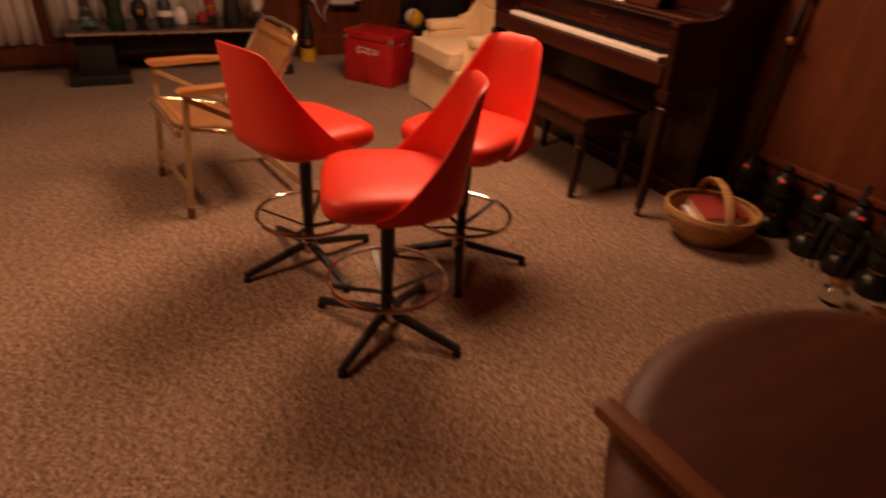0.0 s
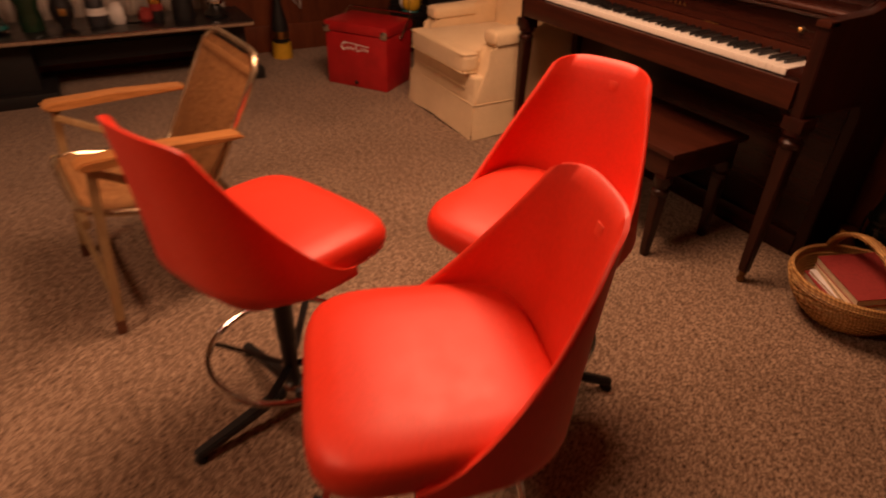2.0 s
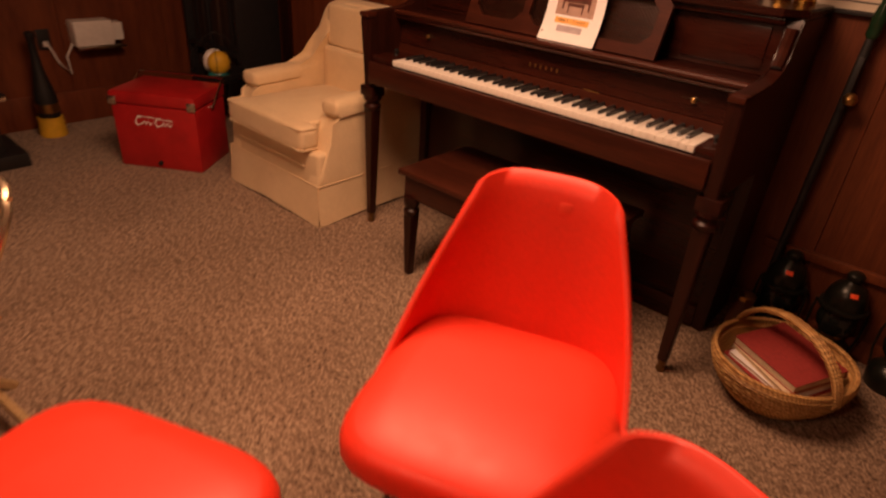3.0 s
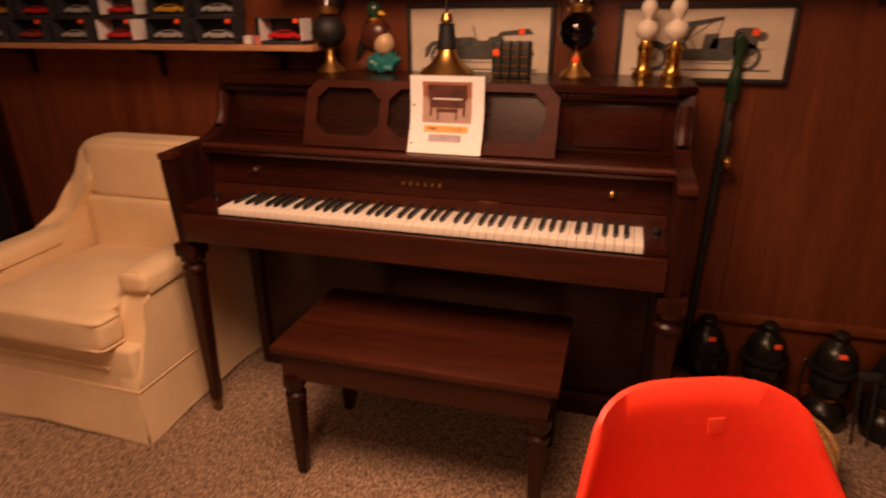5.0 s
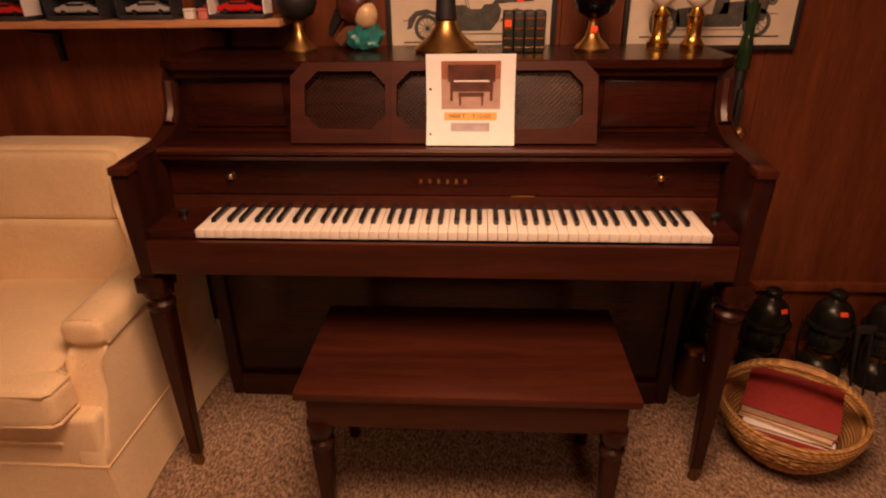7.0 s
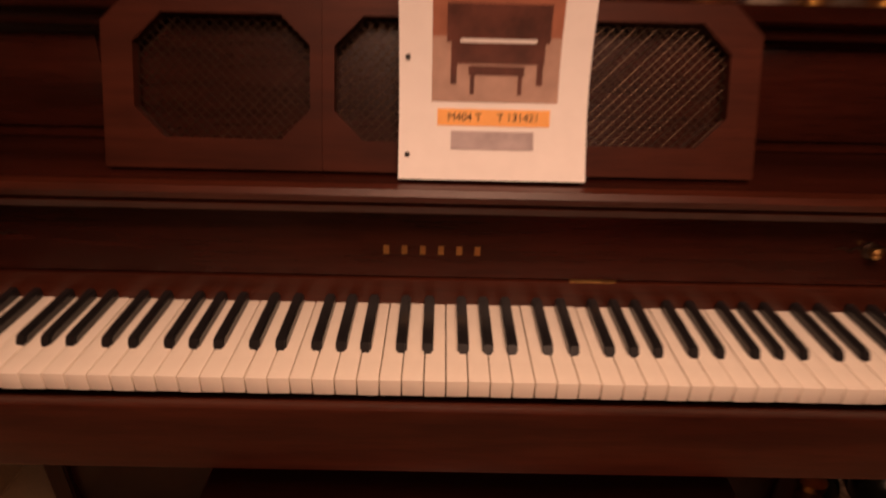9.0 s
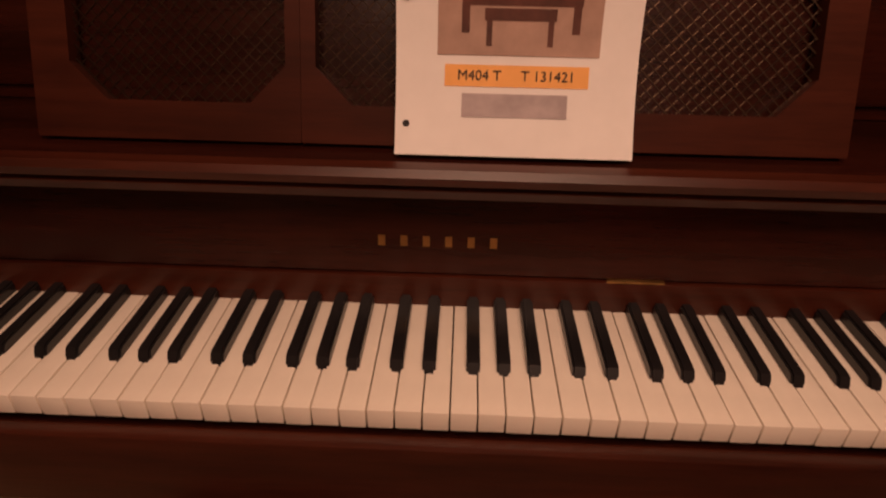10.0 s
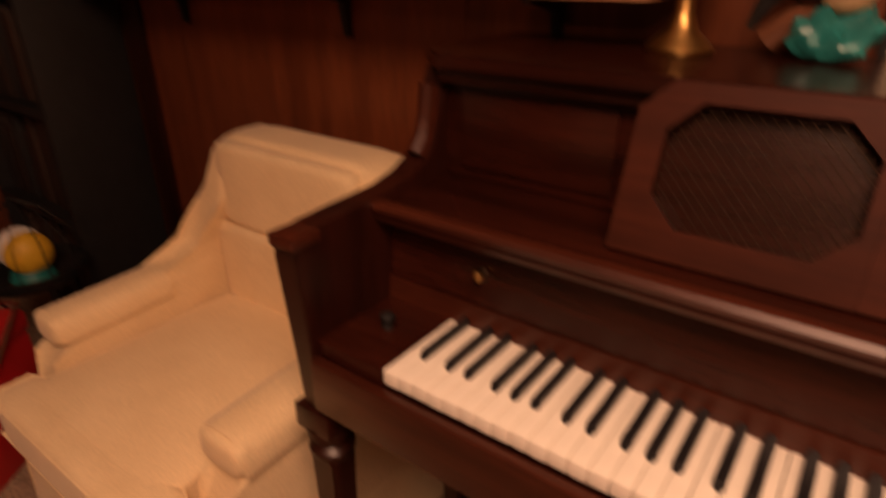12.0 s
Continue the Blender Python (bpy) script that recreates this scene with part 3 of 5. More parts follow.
def stool(x, y, facing, base):
    t = thing("bar_stool", pose(x, y, 0, 0, 0, facing + 90), "bright orange vinyl swivel bar stool on a black pedestal", "stool", "orange bar stools")
    seat = bmesh.new()

    def outline(a, rx, ry, p=3.0):
        c, s = math.cos(a), math.sin(a)
        r = (abs(c) ** p + abs(s) ** p) ** (-1 / p)
        return rx * r * c, ry * r * s

    prof = [(0.80, 0.526), (0.93, 0.529), (0.985, 0.541), (1.0, 0.558), (0.995, 0.578), (0.965, 0.595), (0.90, 0.604), (0.7, 0.611), (0.45, 0.613), (0.2, 0.613)]
    n = 56
    rings = []
    for k, z in prof:
        ring = []
        for i in range(n):
            px, py = outline(2 * math.pi * i / n, 0.211 * k, 0.208 * k, 4.6)
            w = 1.0 + 0.10 * (-py / 0.21) * 0.5
            drop = -0.012 * max(0, -py / 0.21) ** 2
            ring.append(seat.verts.new((px * w, py, z + drop * (z - 0.5) / 0.12)))
        rings.append(ring)
    for a, b in zip(rings, rings[1:]):
        for i in range(n):
            seat.faces.new((a[i], a[(i + 1) % n], b[(i + 1) % n], b[i]))
    seat.faces.new(rings[0][::-1])
    seat.faces.new(rings[-1])
    part("seat", seat, VINYL, t, "padded orange vinyl seat", 60)
    back = bmesh.new()
    cols, rows = 48, 12

    def top(u):
        a = abs(u)
        if a < 0.74:
            return 0.90 - 0.022 * (a / 0.74) ** 4
        s = min(1, (a - 0.74) / 1.06)
        return 0.55 + 0.328 * (1 - s) ** 1.8

    grid = []
    for layer in (0.0, 1.0):
        g = []
        for i in range(cols + 1):
            u = -1.8 + 3.6 * i / cols
            col = []
            zt = top(u)
            for j in range(rows + 1):
                f = j / rows
                z = 0.527 + (zt - 0.527) * f
                rise = max(0, z - 0.54) / 0.37
                px, py = outline(math.pi / 2 - u, 0.224 - 0.060 * rise, 0.222, 3.0)
                py += 0.05 * rise ** 1.25
                thick = 0.020 * (1 - 0.45 * f)
                if f == 1:
                    thick *= 0.55
                m = 1 - layer * thick / 0.22
                if j == 0:
                    m *= 0.88
                col.append(back.verts.new((px * m, py * m if py > 0 else py, z)))
            g.append(col)
        grid.append(g)
    for g in grid:
        for a, b in zip(g, g[1:]):
            for j in range(rows):
                back.faces.new((a[j], b[j], b[j + 1], a[j + 1]))
    o, q = grid
    for i in range(cols):
        back.faces.new((o[i][rows], o[i + 1][rows], q[i + 1][rows], q[i][rows]))
        back.faces.new((o[i][0], q[i][0], q[i + 1][0], o[i + 1][0]))
    for i in (0, cols):
        for j in range(rows):
            back.faces.new((o[i][j], o[i][j + 1], q[i][j + 1], q[i][j]))
    part("backrest", back, VINYL, t, "curved orange vinyl backrest with worn edges", 70)
    part("patch", box(-0.011, 0.011, -0.0012, 0.0012, -0.011, 0.011, 0.001), PATCH, t, "small pale orange square patch").matrix_local = pose(0.03, 0.2462, 0.845, -8, 0, 0)
    part("seat_plate", lathe([(0.085, 0.5), (0.09, 0.51), (0.09, 0.53)], 24), BLACKMETAL, t)
    part("column", lathe([(0.021, 0.075), (0.021, 0.25), (0.024, 0.255), (0.024, 0.504)], 20), BLACKMETAL, t)
    part("hub", lathe([(0.03, 0.05), (0.036, 0.06), (0.036, 0.085), (0.024, 0.1)], 20), CHROME, t, "chrome collar")
    turn = base - facing - 90
    ring = part("foot_ring", tube([(0.197 * math.cos(a * math.pi / 24), 0.197 * math.sin(a * math.pi / 24), 0.222) for a in range(48)], 0.0085, 8, True), CHROME, t, "worn chrome foot ring")
    for k in range(4):
        a = radians(turn + 90 * k)
        c, s = math.cos(a), math.sin(a)
        leg = part("leg", tbox((0.025 * c, 0.025 * s, 0.082), (0.285 * c, 0.285 * s, 0.024), 0.032, 0.026, 0.004, None, 0.026, 0.022), BLACKMETAL, t)
        part("glide", lathe([(0.016, 0.0), (0.017, 0.006), (0.012, 0.016)], 12, (0.275 * c, 0.275 * s, 0)), BLACK, leg)
        b = radians(turn + 45 + 90 * k)
        part("spoke", tbox((0.02 * math.cos(b), 0.02 * math.sin(b), 0.165), (0.195 * math.cos(b), 0.195 * math.sin(b), 0.219), 0.02, 0.006, 0.001), BLACKMETAL, t)
    return t


stool(1.055, -1.507, 251, 37)
stool(0.508, -1.615, 112, 13)
stool(0.732, -1.038, 291, 61)

# ---- cream armchair ----


def armchair():
    t = thing("armchair", pose(-1.225, 0.16, 0), "cream slipcovered armchair with a skirt, beside the piano", "armchair")
    w = 0.36
    part("base", box(-w + 0.008, w - 0.008, -0.338, 0.356, 0.10, 0.335, 0.02, None, 3), CREAM, t, "", 50)
    part("front_border", tube([(-w + 0.1, -0.347, 0.262), (w - 0.1, -0.347, 0.262)], 0.004, 6), CREAM, t)
    # skirt: a flat panel a side, open at the corners over an inverted pleat
    skirt = part("skirt", box(-w + 0.004, w - 0.004, -0.342, 0.358, 0.012, 0.19, 0.012), CREAM, t, "straight cream skirt with corner pleats", 40)
    cx, cy, hx, hy = 0.0, 0.008, w, 0.356
    for turn, half, reach in ((0, hx, hy), (90, hy, hx), (180, hx, hy), (270, hy, hx)):
        bm = bmesh.new()
        n = 36
        rows = []
        for j, (z, out) in enumerate(((0.192, 0.0), (0.13, 0.004), (0.07, 0.011), (0.0, 0.02))):
            row = []
            for i in range(n + 1):
                f = -1 + 2 * i / n
                wave = 0.0025 * math.sin(f * 7 + turn) * j / 3 - 0.004 * j / 3 * abs(f) ** 12
                zz = z if j < 3 else 0.008 + 0.006 * math.cos(f * 3.0)
                row.append((f * (half + 0.003 + 0.3 * out), -(reach + out + wave), zz))
            rows.append(row)
        for layer in (0.0, 0.004):
            vs = [[bm.verts.new((x, y + layer, z)) for x, y, z in row] for row in rows]
            for p, q in zip(vs, vs[1:]):
                for i in range(n):
                    bm.faces.new((p[i], p[i + 1], q[i + 1], q[i]))
        panel = part("skirt_panel", bm, CREAM, skirt, "", 40)
        panel.matrix_local = pose(cx, cy, 0, 0, 0, turn)
    part("piping", tube([(-w - 0.002, -0.348, 0.19), (w + 0.002, -0.348, 0.19), (w + 0.002, 0.364, 0.19), (-w - 0.002, 0.364, 0.19)], 0.0035, 6, True), CREAM, t)
    cushion = part("seat_cushion", puff(-0.252, 0.252, -0.37, 0.2, 0.335, 0.45, 11, 26, None, 0.03), CREAM, t, "plump cream seat cushion", 50)
    part("cushion_front", puff(-0.298, 0.298, -0.388, -0.28, 0.336, 0.449, 7, 20, None, 0.008), CREAM, cushion, "", 50)
    tee = [(-0.28, -0.383), (0.28, -0.383), (0.294, -0.37), (0.296, -0.3), (0.25, -0.28), (0.25, 0.19), (-0.25, 0.19), (-0.25, -0.28), (-0.296, -0.3), (-0.294, -0.37)]
    for z in (0.347, 0.438):
        part("piping", tube([(x, y, z) for x, y in tee], 0.0045, 6, True), CREAM, cushion)
    for s in (-1, 1):
        # the arm runs level, then sweeps up into the wing of the back
        side = [(-0.345, 0.17), (-0.338, 0.23), (-0.272, 0.37), (-0.235, 0.45), (-0.222, 0.50), (-0.205, 0.53), (-0.16, 0.543), (0.0, 0.55), (0.09, 0.56), (0.135, 0.585), (0.156, 0.635), (0.166, 0.71), (0.178, 0.775), (0.202, 0.828), (0.24, 0.855), (0.285, 0.864), (0.352, 0.865), (0.36, 0.845), (0.36, 0.17)]
        arm = prism(side, 0.264, 0.3605, "x")
        rim = [e for e in arm.edges if abs(e.verts[0].co.x - e.verts[1].co.x) < 1e-6]
        bmesh.ops.bevel(arm, geom=rim, offset=0.026, segments=4, profile=0.5, affect="EDGES")
        for z in (0.5, 0.56, 0.6, 0.65, 0.7, 0.75, 0.8):
            bmesh.ops.bisect_plane(arm, geom=arm.verts[:] + arm.edges[:] + arm.faces[:], plane_co=(0, 0, z), plane_no=(0, 0, 1))
        for v in arm.verts:
            k = max(0.0, min(1.0, (v.co.z - 0.56) / 0.24))
            v.co.x = s * (v.co.x - 0.08 * k * k * (3 - 2 * k))
        a = part("arm", arm, CREAM, t, "", 50)
        part("piping", tube([(s * 0.351, -0.33, 0.23), (s * 0.352, -0.264, 0.37), (s * 0.352, -0.227, 0.45), (s * 0.352, -0.215, 0.49)], 0.004, 6), CREAM, a)
        cover = [(0.256, 0.498), (0.254, 0.53), (0.262, 0.55), (0.284, 0.559), (0.337, 0.559), (0.36, 0.55), (0.372, 0.53), (0.37, 0.49), (0.364, 0.49), (0.364, 0.527), (0.352, 0.543), (0.276, 0.543), (0.262, 0.527), (0.262, 0.498)]
        cap = prism([(s * x, z) for x, z in cover], -0.232, 0.03, "y", 0.003)
        for v in cap.verts:
            v.co.z += 0.005 * math.sin(v.co.y * 21 + s) + (v.co.y + 0.1) * 0.05
        c = part("arm_cover", cap, CREAM, t, "loose cream arm cover", 50)
        part("front_flap", puff(s * 0.313 - 0.057, s * 0.313 + 0.057, -0.246, -0.2, 0.484, 0.553, 3.5, 14), CREAM, c, "", 60)
    part("back", puff(-0.26, 0.26, 0.21, 0.358, 0.20, 0.874, 12, 22), CREAM, t, "", 50)
    part("upper_back_cushion", puff(-0.232, 0.232, 0.178, 0.29, 0.652, 0.862, 14, 20), CREAM, t, "", 50)
    part("lower_back_cushion", puff(-0.262, 0.262, 0.172, 0.29, 0.40, 0.654, 14, 20), CREAM, t, "", 50)
    return t


armchair()

# ---- folding wooden lounge chair ----


TUBE = plain("champagne_tube", (0.72, 0.58, 0.38), 0.25, 0.9, 0.1)


def lounge_chair():
    t = thing("lounge_chair", pose(-0.333, -1.802, 0, 0, 0, 7.5), "pale wooden folding armchair with cane seat and back", "chair")
    for x in (-0.265, 0.265):
        leg = part("front_leg", tbox((x, -0.238, 0.0), (x, -0.185, 0.562), 0.02, 0.026), PALE, t)
        part("foot", tbox((x, -0.2385, 0.001), (x, -0.2335, 0.055), 0.024, 0.030), BROWN_VINYL, leg, "dark worn foot tip")
        part("rear_leg", tbox((x * 0.92, 0.36, 0.0), (x * 0.92, 0.0, 0.375), 0.018, 0.026), PALE, t)
        part("arm", prism([(-0.205, 0.56), (-0.22, 0.575), (-0.2, 0.588), (0.0, 0.588), (0.22, 0.575), (0.24, 0.56), (0.0, 0.563), (-0.18, 0.56)], x - 0.032, x + 0.032, "x", 0.005), HONEY, t, "honey-coloured flat wooden arm")
        part("brace", tbox((x * 0.9, -0.19, 0.54), (x * 0.9, 0.12, 0.36), 0.014, 0.022), PALE, t)
    part("front_rail", tbox((-0.26, -0.235, 0.395), (0.26, -0.235, 0.395), 0.022, 0.03), PALE, t)
    part("front_stretcher", tbox((-0.262, -0.226, 0.135), (0.262, -0.226, 0.135), 0.018, 0.028), PALE, t)
    part("stretcher", tbox((-0.24, 0.29, 0.07), (0.24, 0.29, 0.07), 0.02, 0.03), PALE, t)
    # hooped seat and back frames with cane
    for name, m, L, W in (("seat_frame", pose(0, -0.245, 0.42, -12, 0, 0), 0.46, 0.245), ("back_frame", pose(0, 0.10, 0.34, 60, 0, 0), 0.50, 0.225)):
        pts = []
        for i in range(36):
            a = 2 * math.pi * i / 36
            c, s = math.cos(a), math.sin(a)
            r = (abs(c) ** 7 + abs(s) ** 7) ** (-1 / 7)
            pts.append((W * r * c, L / 2 + L / 2 * r * s, 0))
        f = part(name, tube(pts, 0.011, 8, True), TUBE, t, "shiny champagne metal tube hoop")
        f.matrix_local = m
        part("cane_panel", box(-W + 0.012, W - 0.012, 0.02, L - 0.02, -0.004, 0.004, 0.001), CANE, f, "woven golden cane panel")
        for y in (0.06, L - 0.06):
            part("lacing", box(-W + 0.01, W - 0.01, y - 0.012, y + 0.012, 0.004, 0.008, 0.002), CANE, f)
    return t


lounge_chair()

# ---- red cooler ----


def cooler():
    t = thing("picnic_cooler", pose(-2.015, -0.275, 0, 0, 0, 35), "red metal picnic cooler with a white script mark", "cooler")
    part("body", box(-0.225, 0.225, -0.165, 0.165, 0.0, 0.335, 0.014), RED_PAINT, t)
    part("lid", box(-0.23, 0.23, -0.17, 0.17, 0.338, 0.40, 0.014), RED_PAINT, t)
    for x in (-1, 1):
        part("corner_plate", box(x * 0.21 - 0.022, x * 0.21 + 0.022, -0.174, -0.168, 0.33, 0.375, 0.002), CHROME, t, "chrome corner plate")
        part("bail_pivot", lathe([(0.012, 0), (0.012, 0.01)], 12, (0, 0, 0)), CHROME, t).matrix_local = pose(x * 0.226, 0, 0.31, 0, 90 * x, 0)
    part("bail_handle", tube([(-0.236, 0, 0.31), (-0.238, 0.10, 0.40), (-0.236, 0.15, 0.43), (0.0, 0.155, 0.432), (0.236, 0.15, 0.43), (0.238, 0.10, 0.40), (0.236, 0, 0.31)], 0.006, 8), CHROME, t, "folded chrome carrying handle")
    part("drain", lathe([(0.012, 0), (0.012, 0.012), (0.006, 0.016)], 12), BLACKMETAL, t).matrix_local = pose(0.0, -0.166, 0.035, 90, 0, 0)
    # the script mark as a plain flowing shape
    bm = bmesh.new()
    for k in range(2):
        x0 = -0.105 + k * 0.105
        tube([(x0 + 0.035, -0.1665, 0.275), (x0 + 0.012, -0.1665, 0.272), (x0, -0.1665, 0.248), (x0 + 0.014, -0.1665, 0.232), (x0 + 0.035, -0.1665, 0.243)], 0.0042, 6, False, bm)
        tube([(x0 + 0.038, -0.1665, 0.24), (x0 + 0.048, -0.1665, 0.256), (x0 + 0.058, -0.1665, 0.24), (x0 + 0.07, -0.1665, 0.256), (x0 + 0.08, -0.1665, 0.238), (x0 + 0.092, -0.1665, 0.25)], 0.0038, 6, False, bm)
    tube([(-0.09, -0.1665, 0.282), (0.0, -0.1665, 0.276), (0.1, -0.1665, 0.268)], 0.0025, 6, False, bm)
    part("script_mark", bm, WHITE, t, "white flowing script mark")
    return t


cooler()


def tall_bottle():
    t = thing("tall_bottle", pose(-2.78, -0.64, 0), "tall black bottle standing in a yellow base", "bottle")
    part("bottle", lathe([(0.045, 0.08), (0.058, 0.1), (0.058, 0.22), (0.05, 0.27), (0.03, 0.36), (0.021, 0.45), (0.02, 0.54), (0.024, 0.545), (0.024, 0.575), (0.015, 0.58)], 24), BLACK, t, "black glossy bottle")
    part("base", lathe([(0.07, 0), (0.072, 0.01), (0.066, 0.11), (0.05, 0.112)], 24), YELLOW, t, "yellow round base")
    part("bottle_label", lathe([(0.0588, 0.14), (0.0588, 0.19)], 24), BRASS, t, "gold round label")
    return t


tall_bottle()


def bookcase():
    t = thing("bookcase", pose(-2.9, 0.30, 0), "black bookcase filled with dark book spines, in the corner", "bookcase")
    W, D, H = 0.64, 0.30, 1.5
    for x in (0, W - 0.03):
        part("side", box(x, x + 0.03, 0, D, 0, H, 0.003), BLACK, t)
    part("back", box(0.03, W - 0.03, D - 0.02, D, 0, H, 0), BLACK, t)
    for z in (0.04, 0.42, 0.80, 1.18, H - 0.03):
        part("shelf", box(0.031, W - 0.031, 0, D - 0.021, z, z + 0.03, 0.003), BLACK, t)
    return t


bookcase()


def books_row():
    rnd = random.Random(3)
    tones = [plain("dark_spine", c, 0.6, 0, 0.2) for c in ((0.022, 0.012, 0.008), (0.03, 0.016, 0.01), (0.014, 0.012, 0.012), (0.04, 0.02, 0.012))]
    for z in (0.07, 0.45, 0.83):
        x = -2.865
        while x < -2.31:
            w, h = rnd.uniform(0.022, 0.045), rnd.uniform(0.24, 0.32)
            b = link_mesh("book", box(x, x + w - 0.001, 0.34 + rnd.uniform(0, 0.02), 0.57, z, z + h, 0.003), rnd.choice(tones))
            tagged(b, "dark clothbound book standing on the bookcase shelf", "book", "books in the bookcase")
            x += w


books_row()


def wire_basket():
    t = thing("wire_basket", pose(-2.2, 0.12, 0), "black wire plant stand with a basket on top", "plant stand")
    for k in range(3):
        a = 2 * math.pi * k / 3
        part("leg", tube([(0.14 * math.cos(a), 0.14 * math.sin(a), 0), (0.08 * math.cos(a), 0.08 * math.sin(a), 0.2), (0.13 * math.cos(a), 0.13 * math.sin(a), 0.36)], 0.007, 6), BLACKMETAL, t)
    part("bowl", lathe([(0.05, 0.33), (0.12, 0.345), (0.15, 0.37), (0.155, 0.40), (0.148, 0.40), (0.142, 0.372), (0.05, 0.345)], 28), BLACKMETAL, t)
    for k in range(12):
        a = 2 * math.pi * k / 12
        part("wire", tube([(0.15 * math.cos(a), 0.15 * math.sin(a), 0.4), (0.135 * math.cos(a), 0.135 * math.sin(a), 0.5), (0.07 * math.cos(a), 0.07 * math.sin(a), 0.58), (0.01 * math.cos(a), 0.01 * math.sin(a), 0.61)], 0.0022, 5), BLACKMETAL, t)
    return t


wire_basket()


def ball():
    t = thing("ornamental_ball", pose(-2.2, 0.12, 0.345), "white and yellow glazed ball resting in the wire stand", "ornament")
    part("white_half", puff(-0.072, 0.0, -0.068, 0.068, 0.03, 0.17, 2, 14), WHITE, t, "white glazed half", 80)
    part("yellow_half", puff(-0.03, 0.072, -0.068, 0.068, 0.03, 0.165, 2, 14), YELLOW, t, "yellow glazed half", 80)
    part("foot", lathe([(0.06, 0), (0.065, 0.012), (0.05, 0.05)], 20), TEAL, t, "blue-green foot")
    return t


ball()


def wall_box():
    t = thing("wall_heater_control", pose(X0, -0.28, 0.46), "white metal control box fixed to the wall", "wall unit")
    part("case", box(0, 0.11, -0.115, 0.10, 0, 0.14, 0.008), WHITE, t)
    part("side_case", box(0.0, 0.09, 0.102, 0.165, 0.02, 0.12, 0.006), WHITE, t)
    part("bracket", box(0.0, 0.12, -0.1, 0.16, -0.02, -0.004, 0.002), CHROME, t)
    part("cord", tube([(0.03, -0.11, 0.01), (0.04, -0.16, -0.06), (0.03, -0.15, -0.16), (0.02, -0.2, -0.1), (0.015, -0.24, 0.02)], 0.006, 6), WHITE, t, "white power cord")
    return t


wall_box()
sock = thing("wall_socket", pose(X0, -0.53, 0.44), "dark brown double wall socket on the panelling", "socket")
part("plate", box(0, 0.006, -0.035, 0.035, 0, 0.115, 0.002), BLACK, sock)
part("plug", box(0.006, 0.03, -0.014, 0.014, 0.02, 0.05, 0.004), WHITE, sock, "white plug")

# ---- low table with decanters ----


def low_table():
    t = thing("low_table", pose(-2.52, -1.69, 0), "long low dark table with a glossy black top", "table")
    part("top", box(-0.24, 0.22, -0.76, 0.76, 0.355, 0.385, 0.005), EBONY, t, "glossy black glass top")
    part("edge_band", box(0.2205, 0.2255, -0.755, 0.755, 0.358, 0.382, 0.001), CHROME, t, "thin metal edge")
    for y in (-0.6, 0.6):
        ped = part("pedestal", box(-0.14, 0.1, y - 0.12, y + 0.12, 0.07, 0.355, 0.006), BLACK, t)
        part("plinth", box(-0.2, 0.17, y - 0.2, y + 0.2, 0.0, 0.07, 0.006), BLACK, ped)
    part("stretcher", box(-0.06, 0.0, -0.48, 0.48, 0.18, 0.28, 0.004), BLACK, t)
    return t


low_table()
TZ = 0.385


def decanter(y, profile, mat, label, extras=()):
    t = thing("decanter", pose(-2.52, y, TZ), label, "decanter", "decanters on the low table")
    part("body", lathe(profile, 22), mat, t)
    for name, bm, m, lab in extras:
        part(name, bm, m, t, lab)
    return t


decanter(-2.30, [(0.06, 0), (0.066, 0.02), (0.05, 0.06), (0.04, 0.09), (0.032, 0.14), (0.028, 0.2), (0.03, 0.26), (0.02, 0.3), (0.026, 0.34), (0.012, 0.38)], CLEAR, "tall clear glass decanter with a blue band", [("band", lathe([(0.064, 0.018), (0.064, 0.03), (0.055, 0.045)], 22), TEAL, "blue painted band"), ("blue_panel", lathe([(0.0345, 0.13), (0.0305, 0.19)], 22), DARKGREY, "dark painted panel")])
decanter(-2.12, [(0.06, 0), (0.062, 0.05), (0.055, 0.12), (0.066, 0.16), (0.06, 0.22), (0.035, 0.26), (0.03, 0.3), (0.034, 0.33), (0.015, 0.36)], GREENGLASS, "dark green glazed figural decanter")
decanter(-1.955, [(0.03, 0), (0.032, 0.02), (0.055, 0.06), (0.062, 0.1), (0.05, 0.15), (0.02, 0.18), (0.018, 0.22), (0.01, 0.23)], BLACK, "black round decanter with antler handles", [("antler", tube([(0, -0.015, 0.2), (0, -0.05, 0.24), (0, -0.06, 0.28)], 0.006, 6), BROWN_VINYL, ""), ("antler", tube([(0, 0.015, 0.2), (0, 0.05, 0.24), (0, 0.06, 0.28)], 0.006, 6), BROWN_VINYL, ""), ("medallion", box(0.055, 0.066, -0.02, 0.02, 0.075, 0.115, 0.008), BRASS, "gold medallion")])
decanter(-1.785, [(0.055, 0), (0.06, 0.04), (0.05, 0.1), (0.05, 0.15), (0.022, 0.19), (0.018, 0.24), (0.03, 0.245), (0.03, 0.27), (0.01, 0.28)], DARKGREY, "dark bottle with a yellow cap", [("cap", lathe([(0.031, 0.245), (0.032, 0.272), (0.02, 0.285)], 18), YELLOW, "yellow cap"), ("label", lathe([(0.0585, 0.06), (0.0535, 0.1)], 22), WHITE, "pale worn label")])
decanter(-1.675, [(0.04, 0), (0.055, 0.03), (0.05, 0.08), (0.03, 0.11), (0.012, 0.12)], WHITE, "small round white pot")
decanter(-1.60, [(0.055, 0), (0.06, 0.05), (0.05, 0.12), (0.058, 0.15), (0.045, 0.2), (0.03, 0.23), (0.012, 0.25)], CLEAR, "clear pressed glass decanter")
